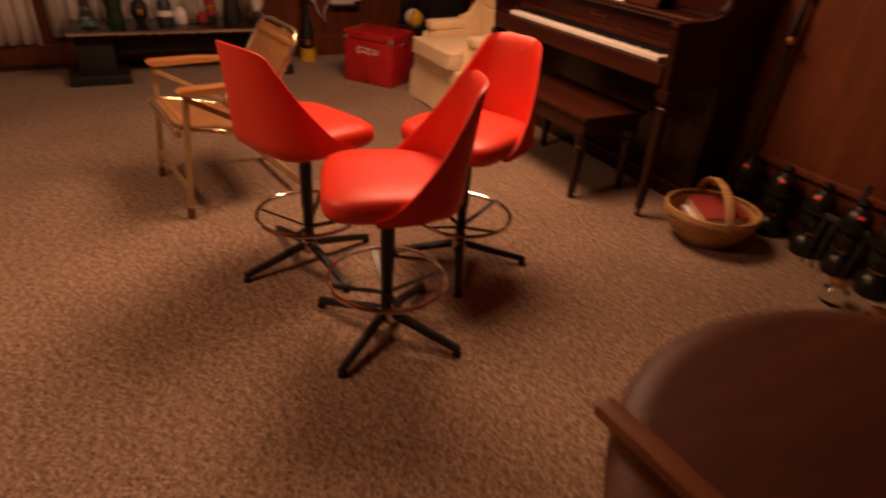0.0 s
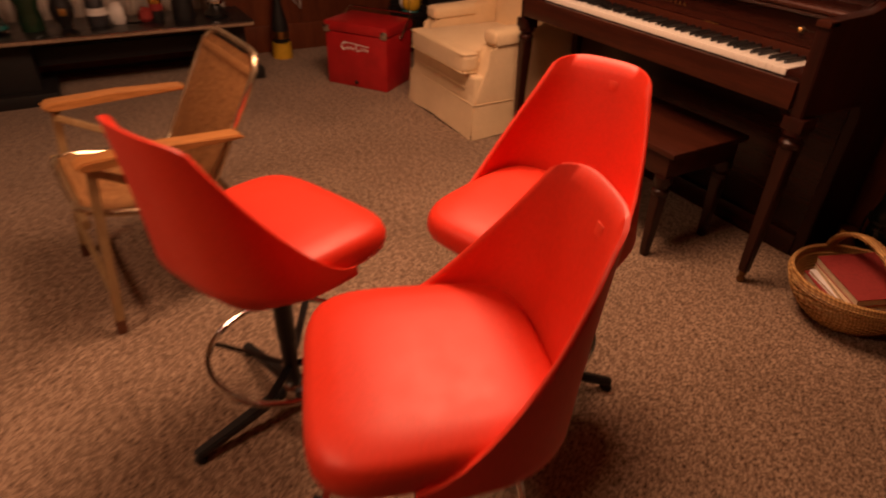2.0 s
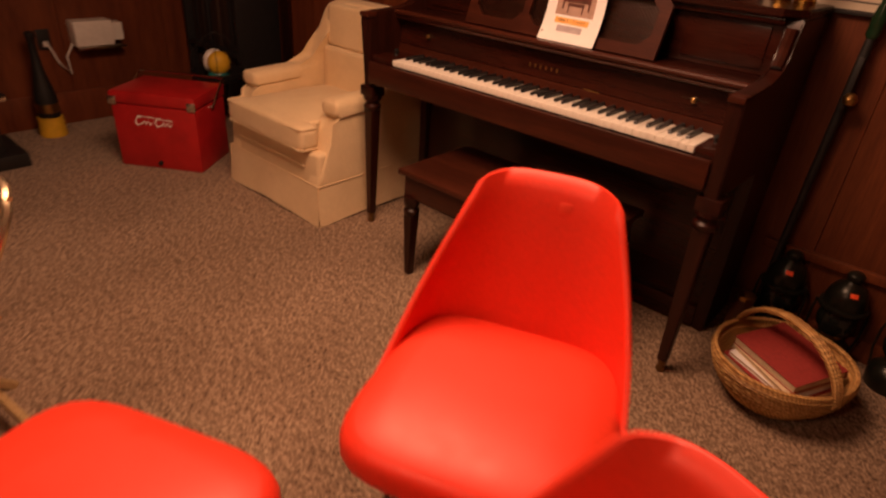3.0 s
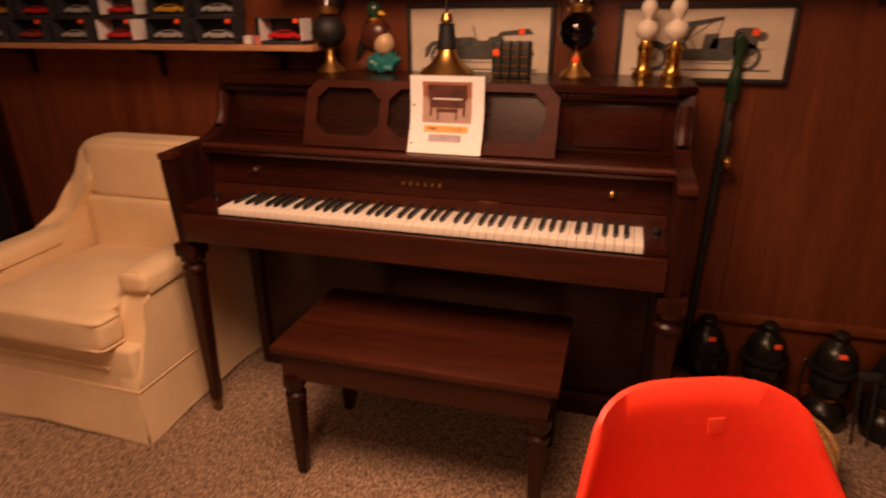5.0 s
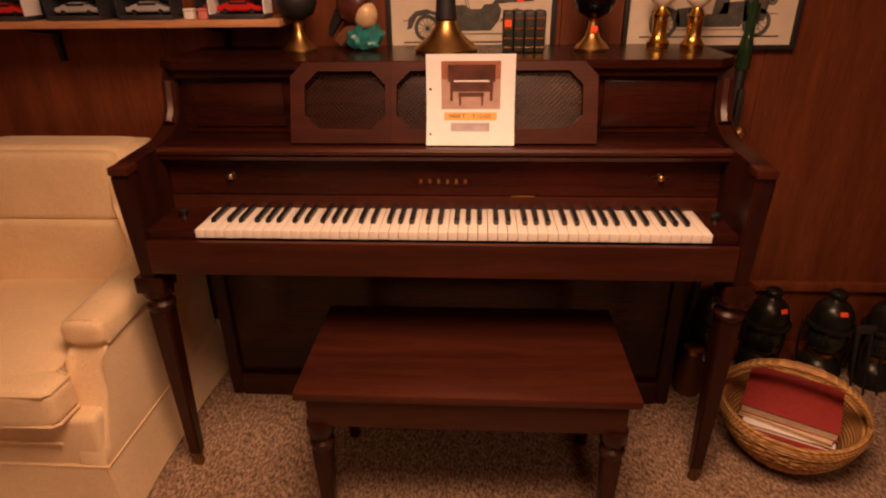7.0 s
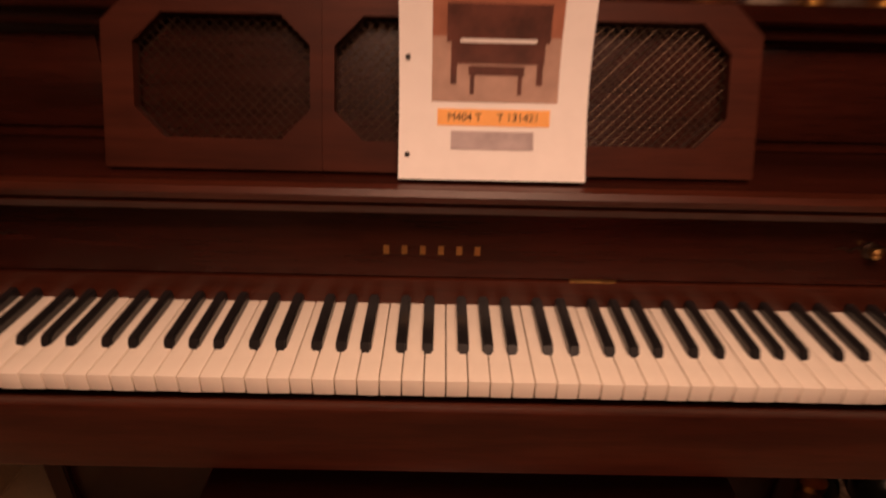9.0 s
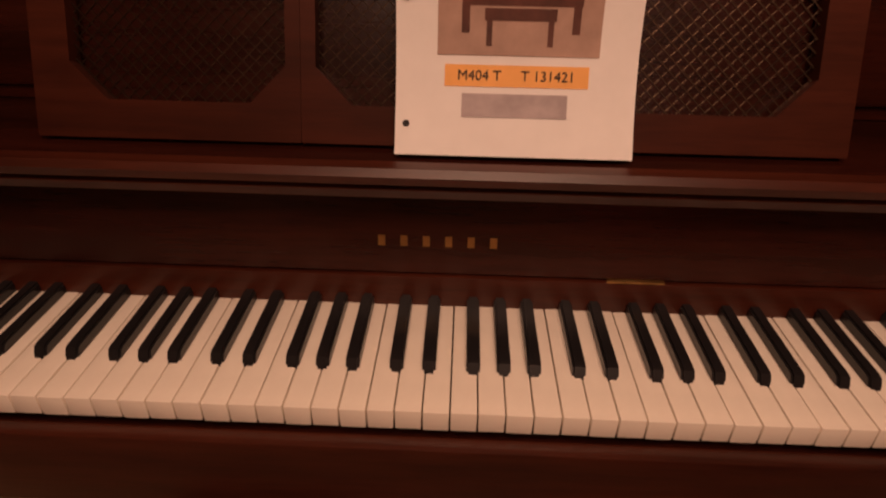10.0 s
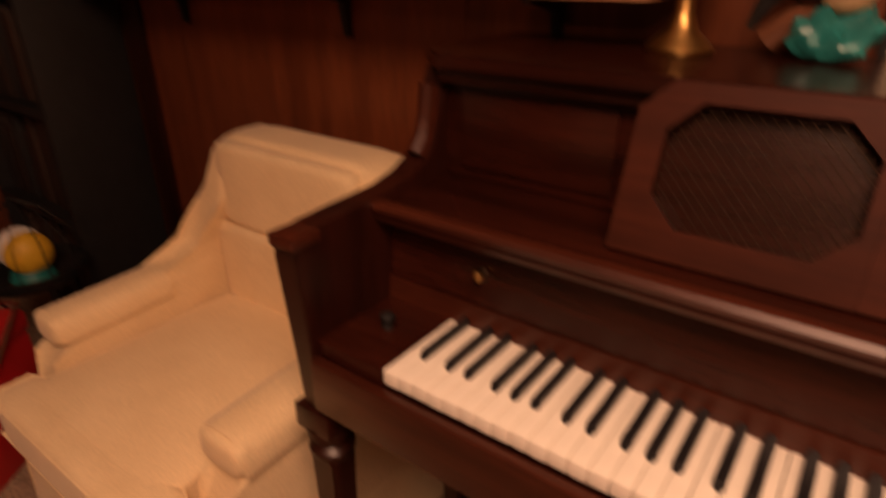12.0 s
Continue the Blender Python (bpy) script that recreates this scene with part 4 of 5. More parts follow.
decanter(-1.53, [(0.035, 0), (0.05, 0.02), (0.045, 0.06), (0.02, 0.08)], DARKRED, "small dark red glazed pot")
decanter(-1.46, [(0.038, 0), (0.04, 0.03), (0.037, 0.2), (0.02, 0.25), (0.016, 0.3), (0.026, 0.31), (0.026, 0.35), (0.012, 0.37)], BLACK, "tall bottle with a red and gold label", [("label", lathe([(0.0405, 0.06), (0.0385, 0.19)], 22), DARKRED, "red and gold label"), ("gold_band", lathe([(0.0412, 0.1), (0.0405, 0.14)], 22), GOLD, "gold band")])
decanter(-1.305, [(0.065, 0), (0.066, 0.06), (0.058, 0.13), (0.05, 0.18), (0.03, 0.23), (0.014, 0.25)], BLACK, "dark hooded figural decanter", [("crest", tube([(0.02, -0.02, 0.22), (0.03, -0.045, 0.25), (0.02, -0.06, 0.2)], 0.014, 8), DARKRED, "dull red crest")])


def table_lamp():
    t = thing("table_lamp", pose(-2.52, -1.11, TZ) @ Matrix.Diagonal((1.3, 1.3, 1.3, 1.0)), "white urn table lamp with a pale shade, unlit", "table lamp")
    part("foot", lathe([(0.055, 0), (0.058, 0.012), (0.03, 0.035), (0.026, 0.05)], 24), BLACKMETAL, t, "dark metal foot")
    part("collar", lathe([(0.028, 0.05), (0.042, 0.06), (0.042, 0.072), (0.026, 0.08)], 24), CHROME, t)
    part("urn", lathe([(0.024, 0.08), (0.04, 0.11), (0.055, 0.16), (0.058, 0.2), (0.05, 0.235), (0.03, 0.25), (0.012, 0.255), (0.012, 0.29)], 28), WHITE, t, "white glazed urn")
    part("shade", lathe([(0.135, 0.285), (0.137, 0.285), (0.085, 0.48), (0.083, 0.48)], 32), CURTAIN, t, "pale fabric shade")
    return t


table_lamp()

# ---- curtains ----


def curtain(y0, y1, z0, z1, x, label, seed):
    bm = bmesh.new()
    n, rows = int((y1 - y0) / 0.012), 8
    rnd = random.Random(seed)
    ph = [rnd.uniform(0, 6) for _ in range(4)]
    g = []
    for i in range(n + 1):
        y = y0 + (y1 - y0) * i / n
        col = []
        for j in range(rows + 1):
            f = j / rows
            d = 0.024 * math.sin(y * 62 + ph[0] + 0.5 * math.sin(y * 9)) + 0.012 * math.sin(y * 23 + ph[1] + f)
            col.append(bm.verts.new((x + d * (1.15 - 0.45 * f), y + 0.01 * math.sin(f * 3 + y * 8), z0 + (z1 - z0) * f)))
        g.append(col)
    for a, b in zip(g, g[1:]):
        for j in range(rows):
            bm.faces.new((a[j], b[j], b[j + 1], a[j + 1]))
    ob = tagged(link_mesh("curtain", bm, CURTAIN, None, "", 80), label, "curtain", "curtains")
    s = ob.modifiers.new("cloth", "SOLIDIFY")
    s.thickness = 0.003
    return ob


curtain(-3.05, -2.62, 0.20, 2.2, X0 + 0.10, "ivory pleated curtain hanging nearly to the heater", 1)
curtain(-2.55, -0.98, 0.24, 2.2, X0 + 0.07, "long ivory pleated curtain behind the low table", 2)
rod = link_mesh("curtain_rod", tube([(X0 + 0.085, -3.2, 2.215), (X0 + 0.085, -0.9, 2.215)], 0.014, 10), BRASS)
tagged(rod, "plain brass curtain rod", "curtain rod")
heater = thing("baseboard_heater", pose(X0, -2.0, 0), "long dark brown baseboard heater below the curtains", "heater")
part("cover", box(0.0, 0.06, -1.2, 1.05, 0.0, 0.19, 0.01), PANEL, heater)
part("grille", box(0.0601, 0.063, -1.18, 1.03, 0.02, 0.045, 0.001), BLACK, heater)

# ---- sheet-covered furniture and plant by the curtains ----


def draped_sheet():
    base = thing("square_stand", pose(-1.12, -3.40, 0), "tall square stand hidden under a white sheet", "stand")
    part("top", box(-0.2, 0.2, -0.2, 0.2, 1.27, 1.3, 0.004), PALE, base)
    for x in (-0.17, 0.17):
        for y in (-0.17, 0.17):
            part("leg", box(x - 0.02, x + 0.02, y - 0.02, y + 0.02, 0, 1.27, 0.003), PALE, base)
    t = thing("dust_sheet", pose(-1.12, -3.40, 0), "white sheet draped over furniture down to the carpet", "sheet")
    bm = bmesh.new()
    n, rows = 150, 14
    rings = []
    for j in range(rows + 1):
        f = j / rows
        ring = []
        for i in range(n):
            a = 2 * math.pi * i / n
            c, s = math.cos(a), math.sin(a)
            r0 = 0.215 * (abs(c) ** 5 + abs(s) ** 5) ** (-1 / 5)
            out = f ** 1.3
            fold = 0.5 + 0.5 * math.sin(a * 13 + 1.2 * math.sin(a * 3))
            r = r0 + out * (0.20 + 0.11 * fold + 0.06 * math.sin(a * 5 + 1))
            ring.append(bm.verts.new((r * c, r * s, 1.308 - 1.302 * f + (0.012 * fold if f == 1 else 0))))
        rings.append(ring)
    for a, b in zip(rings, rings[1:]):
        for i in range(n):
            bm.faces.new((a[i], a[(i + 1) % n], b[(i + 1) % n], b[i]))
    bm.faces.new(rings[0])
    part("cloth", bm, SHEET, t, "", 80)


draped_sheet()


def potted_plant():
    t = thing("potted_plant", pose(-2.62, -3.25, 0), "dark green house plant in a red pot", "plant")
    part("pot", lathe([(0.06, 0), (0.085, 0.12), (0.09, 0.125), (0.09, 0.14), (0.078, 0.14), (0.07, 0.11)], 22), DARKRED, t, "red pot")
    rnd = random.Random(8)
    LEAF = plain("dark_leaf", (0.03, 0.05, 0.02), 0.5, 0, 0.3)
    for k in range(26):
        a, h, r = rnd.uniform(0, 6.28), rnd.uniform(0.25, 0.75), rnd.uniform(0.05, 0.2)
        c, s = math.cos(a), math.sin(a)
        bm = bmesh.new()
        pts = [(0, 0, 0.12), (r * 0.3 * c, r * 0.3 * s, 0.12 + h * 0.6), (r * c, r * s, 0.12 + h), (r * 1.6 * c, r * 1.6 * s, 0.1 + h * 0.9)]
        w = [0.006, 0.018, 0.02, 0.002]
        vs = [[bm.verts.new((x - s * q, y + c * q, z)), bm.verts.new((x + s * q, y - c * q, z))] for (x, y, z), q in zip(pts, w)]
        for p, q in zip(vs, vs[1:]):
            bm.faces.new((p[0], p[1], q[1], q[0]))
        part("leaf", bm, LEAF, t)
    return t


potted_plant()

# ---- round table by the walker ----


def round_table():
    t = thing("round_table", pose(2.608, -1.692, 0), "tall round dark brown wooden table on a black pedestal", "table")
    part("tabletop", lathe([(0.27, 0.948), (0.292, 0.952), (0.3, 0.961), (0.3, 0.97), (0.292, 0.978), (0.27, 0.98), (0.1, 0.98)], 64), TABLEWOOD, t, "dark brown wooden top")
    part("pedestal", lathe([(0.05, 0.06), (0.045, 0.3), (0.04, 0.86), (0.09, 0.948)], 24), BLACKMETAL, t)
    for k in range(4):
        a = radians(45 + 90 * k)
        part("foot", tbox((0.04 * math.cos(a), 0.04 * math.sin(a), 0.08), (0.29 * math.cos(a), 0.29 * math.sin(a), 0.02), 0.05, 0.05, 0.006, None, 0.04, 0.035), BLACKMETAL, t)


TABLEWOOD = wood("dark_table_wood", (0.06, 0.018, 0.008), (0.14, 0.045, 0.018), 0.5, "y", 0.0, 0.6)
round_table()
stick = thing("wooden_bar", pose(2.364, -1.886, 0.9805, 0, 0, 3), "narrow light brown wooden bar lying on the table", "bar")
part("bar", box(0.0, 0.32, -0.01, 0.01, 0.0, 0.012, 0.003), wood("bar_wood", (0.2, 0.075, 0.03), (0.33, 0.13, 0.05), 0.4, "x"), stick)

# ---- basket, lanterns and wall things by the piano ----


BASKET = (1.0, 0.165)


def basket():
    t = thing("wicker_basket", pose(*BASKET, 0, 0, 0, 60), "round golden wicker basket with a broad hoop handle", "basket")
    R = 0.2

    def radius(z):
        return R * (0.52 + 0.48 * math.sin(min(1.0, z / 0.15) * math.pi / 2))

    part("body", lathe([(0.1, 0.0)] + [(radius(z) - 0.006, z) for z in (0.005, 0.02, 0.045, 0.075, 0.11, 0.145)] + [(radius(z) - 0.014, z) for z in (0.145, 0.11, 0.075, 0.045, 0.022)] + [(0.02, 0.018)], 40, (0, 0, 0), None, (1.04, 0.96)), WICKER, t)
    n = 72
    for k in range(14):
        z = 0.012 + 0.0098 * k
        r = radius(z)
        pts = []
        for i in range(n):
            a = 2 * math.pi * i / n
            q = r - 0.003 + 0.0042 * (1 if (i // 2 + k) % 2 else -1)
            pts.append((1.04 * q * math.cos(a), 0.96 * q * math.sin(a), z))
        part("weave_strand", tube(pts, 0.0048, 5, True), WICKER, t)

    rim = bmesh.new()
    for dz, dr in ((0.0, 0.0), (0.011, 0.003), (0.022, 0.0)):
        tube([((R + dr) * 1.04 * math.cos(i * math.pi / 36), (R + dr) * 0.96 * math.sin(i * math.pi / 36), 0.144 + dz + 0.0015 * (i % 2)) for i in range(72)], 0.0078, 6, True, rim)
    part("bound_rim", rim, WICKER, t, "broad bound wicker rim")
    hoop = bmesh.new()
    for dx in (-0.012, 0.0, 0.012):
        tube([(dx + 0.001 * (i % 2), (R + 0.006) * 0.96 * math.cos(math.pi * i / 40), 0.135 + (0.155 + 0.002 * (i % 2)) * math.sin(math.pi * i / 40)) for i in range(41)], 0.0075, 6, False, hoop)
    part("handle", hoop, WICKER, t, "broad bound wicker hoop handle")
    return t


basket()


def loose_book(m, w, d, h, cover, label):
    t = thing("book", m, label, "book", "books in the basket")
    part("page_block", box(-w / 2 + 0.004, w / 2 - 0.004, -d / 2 + 0.002, d / 2 - 0.006, 0.003, h - 0.003, 0), PAGES, t, "cream page block")
    for z in (0, h - 0.003):
        part("cover", box(-w / 2, w / 2, -d / 2, d / 2, z, z + 0.003, 0.001), cover, t)
    part("spine", box(-w / 2, w / 2, d / 2 - 0.004, d / 2, 0.003, h - 0.003, 0), cover, t)


PAGES = plain("aged_pages", (0.66, 0.52, 0.34), 0.85, 0, 0.12, 90)
for x, y, z, tilt, turn, w, d, h, cov, lab in (
        (0.0, 0.0, 0.085, 6, -31, 0.255, 0.20, 0.026, DARKRED, "red clothbound book at the bottom of the basket"),
        (0.004, 0.004, 0.1125, 6, -27, 0.235, 0.19, 0.014, PAPER, "thin pale booklet leaning in the basket"),
        (0.006, 0.012, 0.128, 7, -34, 0.24, 0.19, 0.016, PAGES, "thick cream booklet leaning in the basket"),
        (0.01, 0.02, 0.1455, 7, -30, 0.25, 0.195, 0.03, DARKRED, "large red clothbound book on top of the basket")):
    loose_book(pose(BASKET[0] + x, BASKET[1] + y, z, tilt, 0, turn), w, d, h, cov, lab)


def lantern(x, y, turn):
    t = thing("oil_lantern", pose(x, y, 0, 0, 0, turn) @ Matrix.Diagonal((0.9, 0.9, 1.0, 1.0)), "dark metal oil lantern with a price sticker", "lantern", "lanterns along the wall")
    part("tank", lathe([(0.066, 0.0), (0.074, 0.008), (0.078, 0.05), (0.072, 0.075), (0.05, 0.092), (0.04, 0.1)], 24), LANTERN, t)
    part("burner", lathe([(0.04, 0.1), (0.046, 0.108), (0.046, 0.118)], 18), BRASS, t)
    part("globe", lathe([(0.046, 0.118), (0.064, 0.14), (0.07, 0.17), (0.066, 0.2), (0.06, 0.212)], 24), SMOKED, t, "dark glass globe")
    part("collar", lathe([(0.06, 0.212), (0.083, 0.216), (0.085, 0.222), (0.083, 0.228), (0.07, 0.23)], 24), LANTERN, t, "rolled dark metal rim")
    part("hood", lathe([(0.07, 0.23), (0.072, 0.25), (0.064, 0.28), (0.05, 0.3), (0.034, 0.31), (0.024, 0.32), (0.03, 0.328), (0.03, 0.342), (0.022, 0.35), (0.008, 0.353)], 24), LANTERN, t, "domed dark metal hood")
    for s in (-1, 1):
        part("guard", tube([(s * 0.076, 0, 0.05), (s * 0.09, 0, 0.12), (s * 0.09, 0, 0.19), (s * 0.084, 0, 0.222)], 0.005, 6), LANTERN, t)
    part("bail", tube([(0.09 * math.cos(a * math.pi / 12), 0.01 + 0.082 * math.sin(a * math.pi / 12), 0.222 - 0.07 * math.sin(a * math.pi / 12)) for a in range(13)], 0.0022, 5), LANTERN, t, "wire bail folded down")
    part("sticker", box(-0.013, 0.013, -0.001, 0.001, -0.008, 0.008, 0.0006), ORANGE_DOT, t, "orange price sticker").matrix_local = pose(0.012, -0.0605, 0.29, -28, 0, 8)
    return t


for x, y, a in ((0.88, 0.53, 0), (1.07, 0.53, 10), (1.275, 0.52, -12), (1.45, 0.50, 20), (1.62, 0.47, -5), (1.79, 0.5, 15)):
    lantern(x, y, a)


def small_jar(x, y, mat, h, label):
    t = thing("glass_jar", pose(x, y, 0), label, "jar")
    part("body", lathe([(0.04, 0), (0.045, 0.01), (0.045, h * 0.7), (0.03, h * 0.85), (0.03, h)], 18), mat, t)
    part("lid", lathe([(0.033, h), (0.033, h + 0.015), (0.02, h + 0.02)], 18), BRASS, t, "brass lid")


small_jar(1.60, 0.24, CLEAR, 0.09, "small clear glass jar on the carpet")
small_jar(1.78, 0.22, CLEAR, 0.07, "small clear glass jar on the carpet")
small_jar(0.80, 0.43, BROWN_VINYL, 0.16, "brown glazed jar beside the piano")


def fork():
    t = thing("garden_fork", pose(1.43, 0.42, 0, -14, 0, 0), "short black iron fork standing tines down by the wall", "fork")
    part("shaft", tube([(0, 0, 0.24), (0, 0, 0.42)], 0.014, 10), BLACK, t)
    part("bridge", box(-0.1, 0.1, -0.01, 0.01, 0.22, 0.25, 0.004), BLACK, t)
    for k in range(5):
        part("tine", tbox((-0.09 + 0.045 * k, 0, 0.225), (-0.09 + 0.045 * k, 0, 0.0), 0.014, 0.012, 0.002, None, 0.006, 0.006), BLACK, t)


fork()


def pole():
    t = thing("walking_stick", pose(0.815, 0.545, 0, -2, 1.5, 0), "black stick with a green knob leaning beside the piano", "stick")
    part("shaft", lathe([(0.011, 0), (0.012, 0.3), (0.014, 0.8), (0.015, 1.02), (0.013, 1.05)], 14), BLACK, t)
    part("grip", lathe([(0.013, 1.05), (0.021, 1.06), (0.021, 1.12), (0.014, 1.15), (0.012, 1.2), (0.019, 1.215), (0.019, 1.235), (0.008, 1.245)], 16), GREENGLASS, t, "green bottle-shaped grip")
    part("brass_knob", lathe([(0.005, 0), (0.018, 0.006), (0.022, 0.022), (0.014, 0.036), (0.004, 0.04)], 14, (0.018, -0.032, 0.855)), BRASS, t, "brass knob")
    part("strap", box(-0.006, 0.012, -0.034, -0.012, 0.84, 1.0, 0.004), BLACK, t)


pole()

# ---- pictures ----


def picture(x0, x1, z0, z1, label, variant):
    t = thing("framed_picture", pose((x0 + x1) / 2, Y1, z0), label, "picture", "framed car pictures")
    w, h = x1 - x0, z1 - z0
    part("mount", box(-w / 2 + 0.008, w / 2 - 0.008, -0.012, -0.002, 0.008, h - 0.008, 0), plain("cream_mount", (0.62, 0.54, 0.42), 0.7, 0, 0.08, 12), t, "yellowed cream print")
    for a, b, c, d in ((-w / 2, w / 2, 0, 0.014), (-w / 2, w / 2, h - 0.014, h), (-w / 2, -w / 2 + 0.014, 0.0142, h - 0.0142), (w / 2 - 0.014, w / 2, 0.0142, h - 0.0142)):
        part("frame_bar", box(a, b, -0.022, -0.001, c, d, 0.003), BLACK, t)
    INK = plain("ink_grey", (0.07, 0.07, 0.06), 0.8, 0, 0.4, 40)
    y0, y1 = -0.0135, -0.0122
    s = w / 0.5

    def ink(pts):
        part("ink_shape", prism([(a * s, b * s) for a, b in pts], y0, y1, "y"), INK, t, "printed vintage car")

    def wheel(cx, cz, r):
        n = 24
        o = [(s * (cx + r * math.cos(2 * math.pi * i / n)), s * (cz + r * math.sin(2 * math.pi * i / n))) for i in range(n)]
        q = [(s * (cx + 0.72 * r * math.cos(2 * math.pi * i / n)), s * (cz + 0.72 * r * math.sin(2 * math.pi * i / n))) for i in range(n)]
        part("ink_wheel", ring_plate(o, q, y0, y1), INK, t, "printed spoked wheel")
        for k in range(6):
            a = math.pi * k / 6
            c, q2 = math.cos(a) * r * 0.74, math.sin(a) * r * 0.74
            part("ink_spoke", tbox((s * (cx - c), -0.0128, s * (cz - q2)), (s * (cx + c), -0.0128, s * (cz + q2)), 0.002, 0.001, 0), INK, t)

    def bar(x0, z0, x1, z1, thick):
        part("ink_line", tbox((s * x0, -0.0129, s * z0), (s * x1, -0.0129, s * z1), thick, 0.001, 0), INK, t)

    if variant:
        wheel(-0.13, 0.078, 0.038)
        wheel(0.135, 0.082, 0.04)
        # long bonnet, two seats and a folded hood
        ink([(-0.19, 0.074), (-0.185, 0.105), (-0.165, 0.125), (-0.13, 0.131), (-0.09, 0.118), (-0.085, 0.108), (-0.12, 0.118), (-0.16, 0.11), (-0.176, 0.078)])
        ink([(-0.085, 0.07), (-0.085, 0.138), (-0.02, 0.142), (0.0, 0.13), (0.03, 0.13), (0.04, 0.142), (0.08, 0.145), (0.09, 0.128), (0.085, 0.1), (0.06, 0.07)])
        ink([(0.06, 0.142), (0.075, 0.158), (0.17, 0.168), (0.185, 0.15), (0.12, 0.148)])
        ink([(0.085, 0.09), (0.1, 0.12), (0.135, 0.131), (0.175, 0.118), (0.19, 0.085), (0.182, 0.083), (0.165, 0.11), (0.135, 0.12), (0.105, 0.11)])
        for x in (-0.01, -0.003):
            bar(x, 0.13, x - 0.012, 0.175, 0.0022)
        bar(-0.09, 0.062, 0.095, 0.062, 0.005)
        bar(-0.2, 0.1, -0.165, 0.1, 0.004)
        for k in range(7):
            bar(-0.078 + 0.009 * k, 0.08, -0.078 + 0.009 * k, 0.128, 0.0014)
    else:
        wheel(-0.135, 0.072, 0.04)
        wheel(0.13, 0.075, 0.04)
        # raised hood, tall radiator and lamps
        ink([(-0.1, 0.065), (-0.1, 0.115), (-0.05, 0.12), (-0.04, 0.1), (0.02, 0.1), (0.03, 0.13), (0.09, 0.135), (0.1, 0.1), (0.085, 0.065)])
        ink([(-0.06, 0.175), (0.055, 0.192), (0.05, 0.182), (-0.02, 0.165), (-0.05, 0.12), (-0.058, 0.122)])
        ink([(0.0, 0.1), (0.005, 0.142), (0.045, 0.145), (0.045, 0.1)])
        ink([(0.09, 0.08), (0.085, 0.15), (0.1, 0.16), (0.145, 0.16), (0.158, 0.15), (0.15, 0.08)])
        ink([(-0.18, 0.075), (-0.17, 0.11), (-0.135, 0.124), (-0.095, 0.108), (-0.085, 0.07), (-0.092, 0.07), (-0.105, 0.1), (-0.135, 0.113), (-0.165, 0.1)])
        for x0, z0, x1, z1 in ((-0.05, 0.12, 0.04, 0.19), (0.04, 0.145, 0.052, 0.185), (-0.02, 0.1, -0.055, 0.17), (-0.12, 0.058, 0.16, 0.058), (0.15, 0.1, 0.185, 0.1)):
            bar(x0, z0, x1, z1, 0.0028)
        for x in (0.105, 0.165):
            wheel(x, 0.135, 0.013)
    part("ground_line", box(-w * 0.4, w * 0.4, y0, y1, 0.036 * s, 0.04 * s, 0), INK, t)
    part("sticker", box(w * 0.27, w * 0.31, -0.0146, -0.0137, h * 0.6, h * 0.68, 0), ORANGE_DOT, t, "orange price sticker")


picture(-0.207, 0.293, 1.095, 1.342, "black framed print of a vintage touring car", 1)
picture(0.49, 0.99, 1.105, 1.335, "black framed print of a vintage open car", 0)


# ---- things on the piano ----
LID = 1.1255


def oil_lamp(x, y, font, label, priced):
    t = thing("oil_lamp", pose(x, y, LID), label, "oil lamp", "oil lamps on the piano")
    part("foot", lathe([(0.046, 0.0), (0.048, 0.006), (0.04, 0.016), (0.022, 0.032), (0.014, 0.055), (0.012, 0.075), (0.018, 0.082)], 24), BRASS, t, "flared brass foot")
    part("font", lathe([(0.016, 0.082), (0.045, 0.098), (0.058, 0.125), (0.054, 0.155), (0.034, 0.175), (0.02, 0.18)], 24), font, t, "dark glass oil font")
    part("burner", lathe([(0.02, 0.18), (0.034, 0.186), (0.036, 0.2), (0.028, 0.21)], 20), BRASS, t)
    part("chimney", lathe([(0.026, 0.21), (0.036, 0.24), (0.034, 0.27), (0.022, 0.32), (0.02, 0.40), (0.0185, 0.40), (0.02, 0.32), (0.032, 0.27), (0.034, 0.24), (0.024, 0.212)], 22), CLEAR, t, "clear glass chimney")
    if priced:
        part("sticker", box(-0.01, 0.01, -0.022, -0.016, 0.045, 0.063, 0.002), ORANGE_DOT, t, "orange price sticker")


oil_lamp(-0.44, 0.477, BLACK, "brass oil lamp with a black glass font", False)
oil_lamp(0.378, 0.465, SMOKE, "brass oil lamp with a dark blue glass font", True)


def desk_lamp():
    t = thing("candlestick_lamp", pose(-0.022, 0.45, LID), "old brass lamp base with a wide flared foot", "lamp")
    part("foot", lathe([(0.085, 0.0), (0.088, 0.008), (0.075, 0.02), (0.05, 0.04), (0.032, 0.065), (0.028, 0.08)], 28), BRASS, t, "tarnished brass foot")
    part("grip", lathe([(0.026, 0.08), (0.03, 0.085), (0.024, 0.15), (0.028, 0.155)], 22), BLACK, t, "black turned grip")
    part("collar", lathe([(0.016, 0.156), (0.02, 0.165), (0.014, 0.185)], 18), BRASS, t)
    part("rod", lathe([(0.005, 0.18), (0.005, 0.38)], 10), CHROME, t)


desk_lamp()


